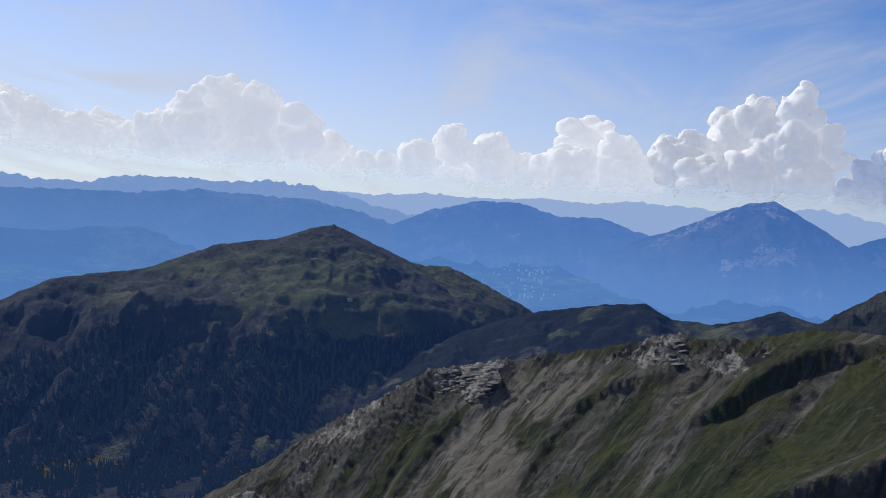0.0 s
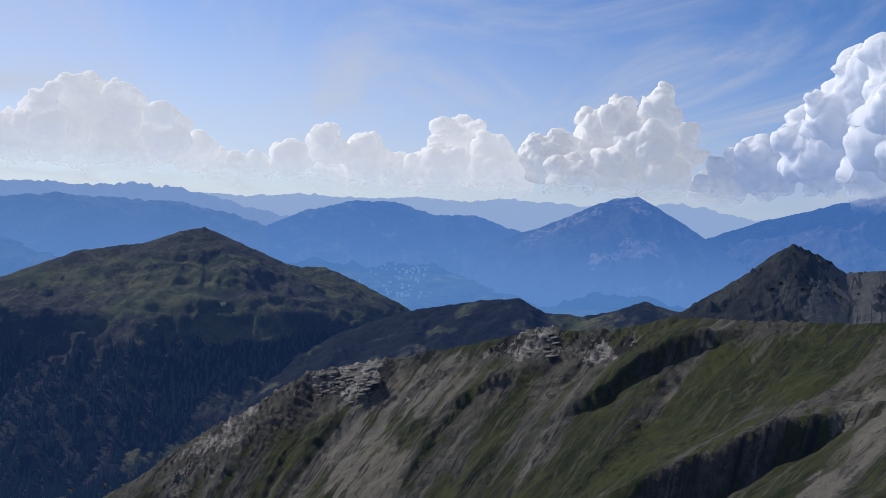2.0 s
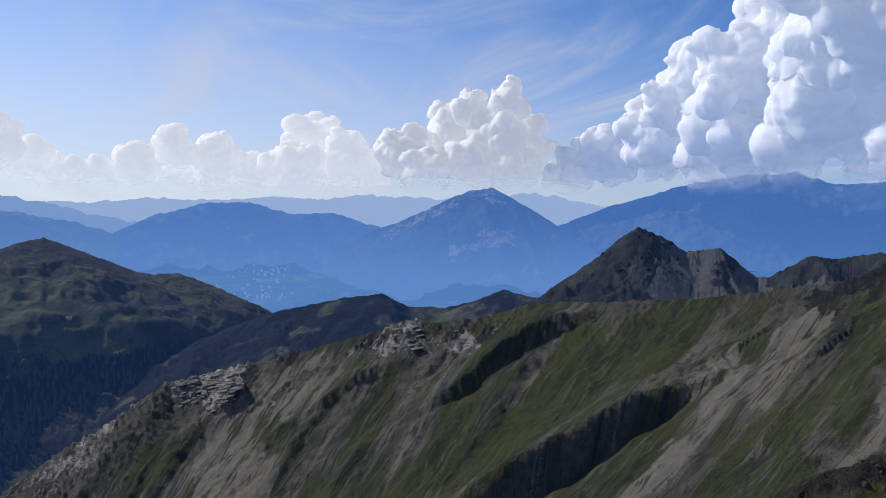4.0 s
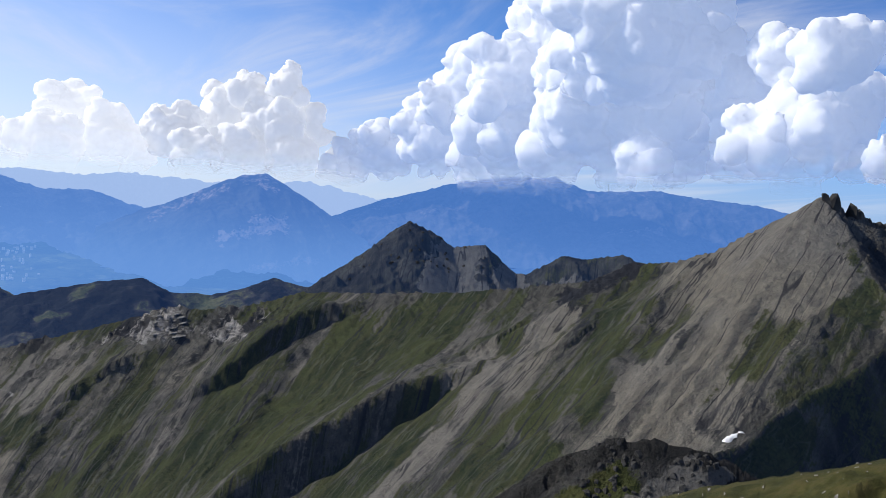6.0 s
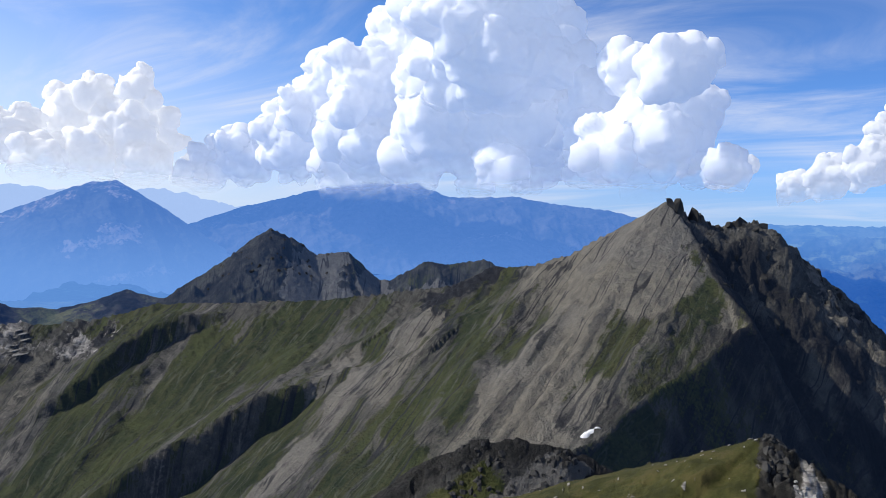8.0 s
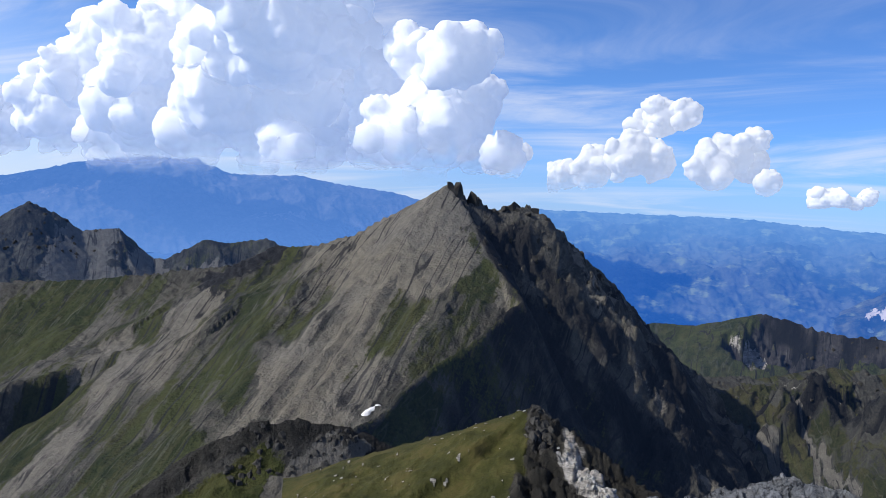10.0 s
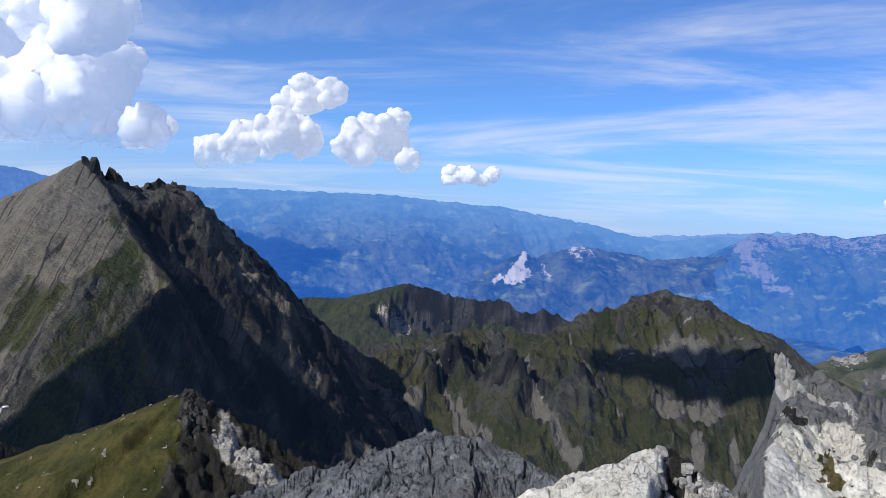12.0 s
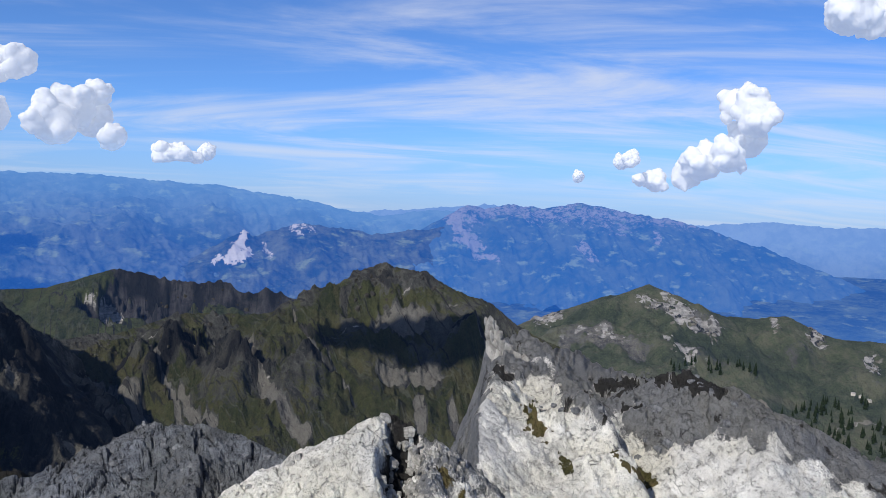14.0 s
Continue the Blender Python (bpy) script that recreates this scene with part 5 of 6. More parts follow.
def slab(X, Y):
    h, d = crest(X, Y, slab_line, 1.0, 0.40)
    a, r = np.degrees(np.arctan2(X, Y)), np.hypot(X, Y)
    side = 102.6 + 0.5 * fbm(X / 3, Y / 3, 3, 155) + 0.03 * (r - 50)
    h = h - 3.2 * np.maximum(side - a, 0) - 2.0 * step(side - a, 0.0, 0.7)
    arm, _ = line_side(X, Y, slab_hollow)
    arm = arm + 0.6 * fbm(X / 3, Y / 3, 3, 164)
    fade = step(r, 46, 54)
    h = h - (1.3 + 1.9 * step(r, 65, 59)) * fade * np.where(arm > 0, step(arm, 2.2, 0), step(arm, -7.0, 0)) + 1.6 * fade * step(r, 66, 60) * step(np.abs(arm - 4.0), 4.5, 0)
    own2, edge2 = cells(X / 1.1, Y / 0.7, 15)
    h = h + (0.12 + step(d, 0, 5)) * (4.2 * (ridged(X / 13, Y / 13, 4, 151) - 0.62)) + (0.4 + 0.7 * step(r, 55, 62)) * rocky(X, Y, 2.6, 151) + 0.25 * rocky(X, Y, 0.9, 157)
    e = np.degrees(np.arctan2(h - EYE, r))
    # grey above this line: weathered rock, with cloud shade put into the colour
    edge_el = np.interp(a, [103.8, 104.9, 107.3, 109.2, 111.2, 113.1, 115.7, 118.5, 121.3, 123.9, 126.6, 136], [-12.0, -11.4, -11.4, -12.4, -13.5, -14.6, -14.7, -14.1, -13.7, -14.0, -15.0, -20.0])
    shade_grey = step(e - edge_el + 1.6 * fbm(X / 7, Y / 7, 5, 156) + 1.8 * fbm(X / 1.3, Y / 1.3, 4, 158), -1.6, 1.6)
    # the left flank's shade is painted grey as well
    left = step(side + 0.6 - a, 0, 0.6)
    grey = np.maximum(shade_grey, left)
    moss = zones(X, Y, h, [(106.4, -12.6, 107.6, -14.4, 0.5, 1.0), (112.2, -15.2, 114.6, -16.6, 0.35, 1.0), (108.6, -15.4, 109.2, -16.4, 0.3, 0.7)], 0.9, 1.6)
    cap = zones(X, Y, h, [(115.0, -9.8, 118.6, -10.4, 0.55, 1.1), (111.2, -10.8, 113.6, -10.4, 0.45, 1.1), (104.2, -10.2, 105, -10.6, 0.35, 0.9)], 0.8, 2.5)
    # dark caps, and dark blotches that stand in for shaded crevices
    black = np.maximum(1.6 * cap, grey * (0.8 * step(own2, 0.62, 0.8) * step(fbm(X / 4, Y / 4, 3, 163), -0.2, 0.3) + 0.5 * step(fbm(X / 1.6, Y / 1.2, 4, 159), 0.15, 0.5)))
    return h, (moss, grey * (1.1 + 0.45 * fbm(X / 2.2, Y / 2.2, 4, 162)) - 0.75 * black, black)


slab_ob = tagged(sheet("limestone_slab", (98, 137, 500), np.concatenate([np.linspace(39, 70, 185), np.linspace(70.5, 82, 36), np.linspace(84, 94, 5)]), slab, M_LIME), "white and grey limestone slab, partly greyed by painted shade, with tufts of grass", "rock")

def summit(X, Y):
    r = np.hypot(X, Y)
    return -0.62 * np.maximum(r - 1.2, 0) - 0.25 + 0.25 * fbm(X / 2, Y / 2, 4, 161) * step(r, 1, 5), (0 * X, 0.5 + 0 * X, 0 * X)


tagged(sheet("summit_ground", (-180, 180, 181), np.concatenate([np.linspace(0.05, 12, 30), np.geomspace(13, 900, 40)]), summit, M_GREY), "bare rocky summit that falls away all round", "ground", kind="structure")

# ======================================================================
# things on the land
# ======================================================================
def chunk_mesh(name, seed, size, mat, points=16, smooth=False):
    """A broken block of rock."""
    rnd = random.Random(seed)
    bm = bmesh.new()
    for _ in range(points):
        v = Vector((rnd.gauss(0, 1), rnd.gauss(0, 1), rnd.gauss(0, 1))).normalized() * rnd.uniform(0.8, 1.1)
        bm.verts.new((max(-0.8, min(0.8, v.x)) * size[0], max(-0.8, min(0.8, v.y)) * size[1], max(-0.75, min(0.9, v.z)) * size[2]))
    bmesh.ops.convex_hull(bm, input=bm.verts[:])
    loose = [v for v in bm.verts if not v.link_faces]
    bmesh.ops.delete(bm, geom=loose, context="VERTS")
    bmesh.ops.recalc_face_normals(bm, faces=bm.faces[:])
    me = bpy.data.meshes.new(name)
    bm.to_mesh(me)
    bm.free()
    me.materials.append(mat)
    return me


def ground_at(surface, az, r):
    a = radians(az)
    X, Y = np.array([[r * math.sin(a)]]), np.array([[r * math.cos(a)]])
    z = surface(X, Y)
    return Vector((X[0, 0], Y[0, 0], (z[0] if isinstance(z, tuple) else z)[0, 0]))


def meet(surface, az, el, near, far):
    """Where the way (azimuth, elevation) from the summit meets a surface."""
    a = radians(az)
    r = np.linspace(near, far, 400).reshape(-1, 1)
    z = surface(r * math.sin(a), r * math.cos(a))[0]
    over = np.nonzero(z[:, 0] >= EYE + r[:, 0] * math.tan(radians(el)))[0]
    k = over[0] if len(over) else len(r) - 1
    return Vector((r[k, 0] * math.sin(a), r[k, 0] * math.cos(a), z[k, 0]))


def rock_colour(name, a, b, grain):
    m, n = material(name)
    p = n.add("ShaderNodeTexCoord").outputs["Object"]
    pick = n.add("ShaderNodeObjectInfo").outputs["Random"]
    c = n.mix(n.ramp(n.noise(p, 1.2 / grain, 6.0, 0.65), 0.35, 0.65), rgb(*a), rgb(*b))
    c = n.mix(n.math("MULTIPLY", pick, 0.45), c, n.mix(1.0, c, rgb(0.5, 0.5, 0.5), "MULTIPLY"))
    bp = n.add("ShaderNodeBump", {"Strength": 0.9, "Distance": 0.25 * grain, "Height": n.noise(p, 3.0 / grain, 5.0, 0.65)})
    bs = n.add("ShaderNodeBsdfPrincipled", {"Base Color": c, "Roughness": 0.95, "Specular IOR Level": 0.15, "Normal": bp.outputs[0]})
    n.add("ShaderNodeOutputMaterial", {0: bs.outputs[0]})
    return m


M_BLOCK_WHITE = rock_colour("white_block", (0.24, 0.235, 0.22), (0.48, 0.47, 0.44), 0.5)
M_BLOCK_GREY = rock_colour("grey_block", (0.085, 0.090, 0.100), (0.21, 0.215, 0.225), 0.6)
M_CRAG = rock_colour("crag_rock", (0.028, 0.028, 0.027), (0.080, 0.077, 0.072), 6.0)
M_STRATA = rock_colour("strata_rock", (0.10, 0.097, 0.09), (0.24, 0.23, 0.215), 5.0)


def scatter(name, parent, meshes, spots, seed, sink=0.3, label=""):
    """Blocks set on spots (place, scale), as parts of their rock."""
    rnd = random.Random(seed)
    for place_, k in spots:
        ob = new(name, rnd.choice(meshes))
        ob.parent = parent
        ob.matrix_world = Matrix.LocRotScale(place_ - Vector((0, 0, sink * k)), Euler((rnd.uniform(-0.5, 0.5), rnd.uniform(-0.5, 0.5), rnd.uniform(0, 6.28))), (k * rnd.uniform(0.8, 1.2), k * rnd.uniform(0.8, 1.2), k * rnd.uniform(0.8, 1.3)))


rng = random.Random(4)
# broken blocks in the cleft of the white rock
white_blocks = [chunk_mesh("rock_block", 20 + k, (1, 0.9, 0.9), M_BLOCK_WHITE) for k in range(6)]
spots = []
for _ in range(190):
    az, r = rng.gauss(98.2, 0.9), rng.uniform(34.5, 41.8)
    spots.append((ground_at(white_rock, az - 0.05 * (42 - r), r), rng.choice((0.12, 0.16, 0.2, 0.24, 0.3, 0.42))))
for _ in range(60):
    az, r = rng.uniform(98.5, 102), rng.uniform(36, 41.8)
    spots.append((ground_at(white_rock, az, r), rng.uniform(0.06, 0.24)))
spots += [(ground_at(white_rock, 96.5, 41.9) + Vector((0, 0, 0.1)), 0.42), (ground_at(white_rock, 90.9, 41.6), 0.45), (ground_at(white_rock, 90.3, 41.4), 0.34), (ground_at(white_rock, 87.6, 41), 0.24), (ground_at(white_rock, 86.9, 41), 0.2)]
scatter("rock_block", white_rock_ob, white_blocks, spots, 1)
shade_blocks = [chunk_mesh("rock_block", 30 + k, (1, 0.8, 0.7), M_BLOCK_GREY) for k in range(5)]
grey_crags = [(ground_at(grey_rock, az, r), rng.uniform(0.25, 0.8)) for az, r in [(rng.uniform(73, 90), rng.uniform(82, 93)) for _ in range(70)] + [(rng.uniform(74, 95), rng.uniform(66, 85)) for _ in range(60)]]
scatter("rock_block", grey_ridge_ob, shade_blocks, grey_crags, 12, 0.35)
scatter("rock_block", slab_ob, shade_blocks, [(ground_at(slab, rng.uniform(105, 126), rng.uniform(59, 66)), rng.uniform(0.15, 0.6)) for _ in range(110)], 13, 0.45)

# loose stones on the grey ridge
grey_blocks = [chunk_mesh("stone", 40 + k, (1, 0.9, 0.75), M_BLOCK_GREY) for k in range(6)]
for k in range(46):
    az, r = rng.uniform(74, 94), rng.uniform(64, 88)
    size = rng.uniform(0.16, 0.42) if k % 6 else rng.uniform(0.5, 0.8)
    ob = new("stone", rng.choice(grey_blocks))
    ob.matrix_world = Matrix.LocRotScale(ground_at(grey_rock, az, r) + Vector((0, 0, 0.15 * size)), Euler((rng.uniform(-0.4, 0.4), rng.uniform(-0.4, 0.4), rng.uniform(0, 6.28))), (size, size, size))
    tagged(ob, "loose grey limestone block lying on scree" if size < 0.5 else "large grey limestone boulder lying on scree", "stone", "loose stones on the grey ridge")

# the leaning pinnacle on the slab's crest
pin = new("rock_pinnacle", None)
pin.location = toward(104.4, -9.9, 77)
tagged(pin, "pale limestone pinnacle leaning over the slab", "rock")
M_PIN = rock_colour("pinnacle_rock", (0.16, 0.155, 0.145), (0.36, 0.35, 0.33), 1.2)
pin_blocks = [chunk_mesh("rock_block", 60 + k, (1, 1, 1.25), M_PIN) for k in range(4)]
for q in range(34):
    f = q / 33
    az, el, k = 105.2 - 1.9 * f + rng.gauss(0, 0.34) * (1.15 - f), -9.8 + 4.0 * f - 0.5 * f * (1 - f) + rng.gauss(0, 0.15), 1.65 - 1.1 * f
    ob = new("rock_block", rng.choice(pin_blocks))
    ob.parent = pin
    ob.matrix_parent_inverse = Matrix.Translation(-pin.location)
    ob.matrix_basis = Matrix.LocRotScale(toward(az, el, 77), Euler((rng.uniform(-0.3, 0.3), rng.uniform(-0.3, 0.3), rng.uniform(0, 6.28))), (0.8 * k, 0.8 * k, 1.1 * k))

# crags along the summit ridge of the main peak
crags = [chunk_mesh("crag", 70 + k, (0.55, 0.7, 1.15), M_CRAG, 18) for k in range(7)]
teeth = [(57.9, 2.4, 7), (58.3, 2.35, 7.5), (58.7, 1.7, 6), (59.4, 1.75, 8), (59.7, 1.6, 6), (60.3, 1.1, 6), (61.0, 1.0, 6.5), (61.6, 1.3, 6.5), (62.1, 1.35, 8), (62.6, 1.25, 7), (63.1, 1.35, 8.5), (63.6, 1.2, 7), (64.2, .7, 7), (64.8, .2, 7), (65.4, -.3, 6.5), (66.2, -1.0, 6), (67.0, -1.7, 7), (68.1, -2.7, 6), (69.2, -3.6, 6.5), (70.6, -4.9, 6)]
spots = []
for az, el, k in teeth:
    a = radians(az)
    r = float(np.interp(az, [57.5, 60.8, 64.9, 69.5, 72], [625, 638, 658, 710, 740])) - 3
    spots.append((Vector((r * math.sin(a), r * math.cos(a), EYE + r * math.tan(radians(el)))), k))
for _ in range(70):
    az = rng.uniform(59, 72)
    r = float(np.interp(az, [57.5, 60.8, 64.9, 69.5, 72], [625, 638, 658, 710, 740])) - rng.uniform(5, 90)
    spots.append((ground_at(main_ridge, az, r), rng.uniform(2.5, 6)))
scatter("crag", main_ridge_ob, crags, spots[len(teeth):], 2, 0.85)
scatter("crag", main_ridge_ob, crags, spots[:len(teeth)], 3, 0.42)

# crags, blocks and outcrops on the other slopes
blocks_dark = [chunk_mesh("crag", 110 + k, (0.8, 0.9, 0.9), M_CRAG, 16) for k in range(5)]
scatter("crag", cirque_ob, blocks_dark, [(ground_at(cirque, az, r), rng.uniform(1.4, 3.4)) for az, r in [(rng.uniform(76, 89), rng.uniform(690, 785)) for _ in range(70)] + [(rng.uniform(93.5, 100.5), rng.uniform(700, 745)) for _ in range(60)]], 5, 0.6)
scatter("crag", pyramid_ob, blocks_dark, [(ground_at(pyramid, rng.gauss(31.5, 2.6), rng.uniform(1180, 1245)), rng.uniform(2, 4.5)) for _ in range(50)], 6, 0.5)
scatter("crag", dark_ob, blocks_dark, [(ground_at(dark_spur, rng.uniform(43.5, 53), rng.uniform(318, 334)), rng.uniform(0.8, 2.4)) for _ in range(90)], 7, 0.4)
knoll_dark = [chunk_mesh("rock_block", 120 + k, (0.8, 0.9, 1.1), M_CRAG, 16) for k in range(4)]
knoll_pale = [chunk_mesh("rock_block", 130 + k, (0.9, 0.9, 0.9), M_BLOCK_WHITE, 16) for k in range(4)]
scatter("rock_block", knoll_ob, knoll_dark, [(ground_at(knoll, rng.gauss(65.2, 0.45), rng.uniform(172, 184)), rng.uniform(0.6, 1.7)) for _ in range(50)], 8, 0.3)
scatter("rock_block", knoll_ob, knoll_pale, [(ground_at(knoll, az, 0.4 * (67 - az) + 175 - 2.6 * (az - 66.6) - abs(rng.gauss(0, 3))), rng.uniform(0.4, 1.0)) for az in [rng.uniform(66.4, 70.5) for _ in range(70)]], 9, 0.3)
outcrop = [chunk_mesh("rock_slab", 140 + k, (0.7, 1.1, 1.0), M_STRATA, 18) for k in range(5)]
spots = []
for a0, e0, a1, e1, wide, amount in WHITE_PALE:
    for _ in range(6):
        f = rng.random()
        spots.append((meet(white_ridge, a0 + f * (a1 - a0) + rng.gauss(0, 0.5) * wide, e0 + f * (e1 - e0) + rng.gauss(0, 0.5) * wide, 800, 1240), rng.uniform(1.5, 5.0)))
scatter("rock_slab", white_peak_ridge, outcrop, spots, 10, 0.4)
cliff = [chunk_mesh("crag", 150 + k, (0.7, 0.9, 1.3), M_CRAG, 16) for k in range(4)]
scatter("crag", green_ob, cliff, [(ground_at(green_top, rng.uniform(80, 90), rng.uniform(1385, 1425)), rng.uniform(2, 5)) for _ in range(50)], 11, 0.9)

# pale strata at the low end of the ridge
strata = [chunk_mesh("rock_slab", 90 + k, (1.5, 1.0, 0.24), M_STRATA, 18) for k in range(5)]
for k in range(90):
    az = rng.uniform(0.6, 4.4)
    el = -11.2 + 0.22 * (az - 1) - rng.uniform(0, 1.5) if k < 60 else -12.2 - rng.uniform(0, 1.0)
    if k >= 60:
        az = rng.uniform(2.3, 4.2)
    if k >= 78:
        az, el = rng.uniform(14.5, 16.8), rng.uniform(-9.3, -7.8)
    spot = meet(main_ridge, az, el, 700, 1060)
    ob = new("rock_slab", rng.choice(strata))
    ob.parent = main_ridge_ob
    s = rng.uniform(2.2, 5.0)
    ob.matrix_world = Matrix.LocRotScale(spot, Euler((rng.uniform(-0.1, 0.1) + 0.15, rng.uniform(-0.1, 0.1) - 0.2, rng.uniform(-0.3, 0.3))), (s, s, s))


# old snow in the hollow under the main peak
def snow(X, Y):
    a = np.degrees(np.arctan2(X, Y))
    r = np.hypot(X, Y)
    out = ((a - 53.6) / 0.6) ** 2 + ((r - SNOW_R - 3 * (a - 53.6)) / 1.2) ** 2
    bed = sum(main_ridge(X + 5 * i, Y + 5 * j)[0] for i in (-1, 0, 1) for j in (-1, 0, 1)) / 9
    return bed + 1.4 - 2.4 * np.maximum(out - 0.8, 0), (0 * X, 0 * X, 0 * X)


SNOW_R = float(np.hypot(*meet(main_ridge, 53.6, -13.1, 330, 800)[:2]))
tagged(sheet("snow_patch", (52.4, 54.8, 60), np.linspace(SNOW_R - 22, SNOW_R + 22, 40), snow, M_SNOW), "small patch of old white snow in a hollow", "snow")


# trees
def foliage(name, a, b, air=0.0):
    m, n = material(name)
    p = n.add("ShaderNodeTexCoord").outputs["Object"]
    c = n.mix(n.ramp(n.noise(p, 0.35, 5.0, 0.6), 0.35, 0.65), rgb(*a), rgb(*b))
    bs = n.add("ShaderNodeBsdfPrincipled", {"Base Color": c, "Roughness": 0.9, "Specular IOR Level": 0.1})
    # haze before far trees is painted on, as a faint blue glow
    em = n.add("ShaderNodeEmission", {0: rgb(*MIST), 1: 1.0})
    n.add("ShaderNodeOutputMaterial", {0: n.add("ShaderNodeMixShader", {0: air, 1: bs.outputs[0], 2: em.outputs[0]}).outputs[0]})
    return m


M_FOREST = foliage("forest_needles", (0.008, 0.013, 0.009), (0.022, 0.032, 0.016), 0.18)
M_NEEDLE = foliage("needles", (0.008, 0.014, 0.010), (0.022, 0.034, 0.018))
M_BARK = plain("bark", (0.05, 0.04, 0.03), 0.95)


def conifer(seed):
    """A spruce: a tapered trunk and whorls of drooping, ragged branches."""
    rnd = random.Random(seed)
    root = new("conifer", None)
    bm = bmesh.new()
    bmesh.ops.create_cone(bm, segments=6, radius1=0.28, radius2=0.05, depth=9.0, cap_ends=True, matrix=Matrix.Translation((0, 0, 4.0)))
    me = bpy.data.meshes.new("trunk")
    bm.to_mesh(me)
    bm.free()
    me.materials.append(M_BARK)
    t = new("trunk", me)
    t.parent = root
    bm = bmesh.new()
    for k in range(9):
        z = 1.0 + k * 0.95
        R = 2.1 * (1 - k / 10.0) * rnd.uniform(0.8, 1.15)
        sides = 9
        top = bm.verts.new((0, 0, z + 1.5))
        ring = []
        for s in range(sides * 2):
            q = R * (1.0 if s % 2 else 0.55) * rnd.uniform(0.75, 1.2)
            ang = 6.2832 * s / (sides * 2)
            ring.append(bm.verts.new((q * math.cos(ang), q * math.sin(ang), z - 0.35 * (s % 2) + rnd.uniform(-0.2, 0.2))))
        for s in range(len(ring)):
            bm.faces.new((ring[s], ring[(s + 1) % len(ring)], top))
    me = bpy.data.meshes.new("crown")
    bm.to_mesh(me)
    bm.free()
    me.materials.append(M_NEEDLE)
    c = new("crown", me)
    c.parent = root
    return tagged(root, "dark green spruce on a sunny alp", "tree", "spruces on the alp")


models = [conifer(k) for k in range(3)]
spots = []
while len(spots) < 130:
    az, el = rng.uniform(122.5, 130), rng.uniform(-13.5, -10.2)
    if noise.noise(Vector((az * 0.9, el * 1.6, 0.3))) + 0.30 * (-11.0 - el) > 0.02 and not (el > -10.8 and az < 124):
        spots.append((az, el))
spots += [(rng.uniform(115.5, 121), rng.uniform(-9.6, -8.8)) for _ in range(24)]
for k, (az, el) in enumerate(spots):
    spot = meet(white_ridge, az, el, 800, 1230)
    s = rng.uniform(0.8, 1.5)
    m = Matrix.LocRotScale(spot - Vector((0, 0, 0.4)), Euler((0, 0, rng.uniform(0, 6.28))), (s, s, s * rng.uniform(0.95, 1.3)))
    if k < 3:
        models[k].matrix_basis = m
    else:
        ob = copy_thing(models[k % 3], m)
        ob.scale = (s, s, s)

# the wood on the lower slopes of the green mountain
verts, faces = [], []
pts = np.random.RandomState(8)
A, R = np.radians(pts.uniform(-33, 6, 26000)), np.sqrt(pts.uniform(1010 ** 2, 1750 ** 2, 26000))
X, Y = (R * np.sin(A)).reshape(1, -1), (R * np.cos(A)).reshape(1, -1)
Z, cov = alp(X, Y)
keep = np.nonzero(cov[2][0] > 0.55)[0][:5200]
for i in keep:
    x, y, z = X[0, i], Y[0, i], Z[0, i] - 1
    H, w_ = pts.uniform(11, 21), pts.uniform(2.4, 3.8)
    for z0, r0, z1 in ((0.08, 1.0, 0.62), (0.42, 0.66, 1.0)):
        b = len(verts)
        t0 = pts.uniform(0, 6.28)
        verts.extend((x + w_ * r0 * math.cos(t0 + 1.2566 * k), y + w_ * r0 * math.sin(t0 + 1.2566 * k), z + z0 * H) for k in range(5))
        verts.append((x, y, z + z1 * H))
        faces.extend((b + k, b + (k + 1) % 5, b + 5) for k in range(5))
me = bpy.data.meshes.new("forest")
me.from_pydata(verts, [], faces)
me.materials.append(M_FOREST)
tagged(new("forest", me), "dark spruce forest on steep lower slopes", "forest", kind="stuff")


# small buildings
def block(bm, x0, x1, y0, y1, z0, z1):
    v = [bm.verts.new(p) for p in ((x0, y0, z0), (x1, y0, z0), (x1, y1, z0), (x0, y1, z0), (x0, y0, z1), (x1, y0, z1), (x1, y1, z1), (x0, y1, z1))]
    for f in ((0, 3, 2, 1), (4, 5, 6, 7), (0, 1, 5, 4), (1, 2, 6, 5), (2, 3, 7, 6), (3, 0, 4, 7)):
        bm.faces.new([v[k] for k in f])


M_WALL = plain("hut_wall", (0.45, 0.42, 0.37))
M_ROOF = plain("hut_roof", (0.30, 0.29, 0.28), 0.6)
M_TOWN = distance("air_town", (0.17, 0.35, 0.76), 0.80, (0.5, 0.48, 0.45), (0.7, 0.68, 0.66), scale=0.02)


def hut(spot, turn, k, label):
    root = new("hut", None)
    for name, mat in (("wall", M_WALL), ("roof", M_ROOF)):
        bm = bmesh.new()
        if name == "wall":
            block(bm, -5, 5, -3.5, 3.5, -2, 4)
        else:
            v = [bm.verts.new(p) for p in ((-5.6, -4.2, 3.8), (5.6, -4.2, 3.8), (5.6, 4.2, 3.8), (-5.6, 4.2, 3.8), (-5.6, 0, 6.6), (5.6, 0, 6.6))]
            for f in ((0, 1, 5, 4), (2, 3, 4, 5), (0, 4, 3), (1, 2, 5), (3, 2, 1, 0)):
                bm.faces.new([v[q] for q in f])
        me = bpy.data.meshes.new(name)
        bm.to_mesh(me)
        bm.free()
        me.materials.append(mat)
        new(name, me).parent = root
    root.matrix_basis = Matrix.LocRotScale(spot, Euler((0, 0, turn)), (k, k, k))
    return tagged(root, label, "hut", "alpine huts")


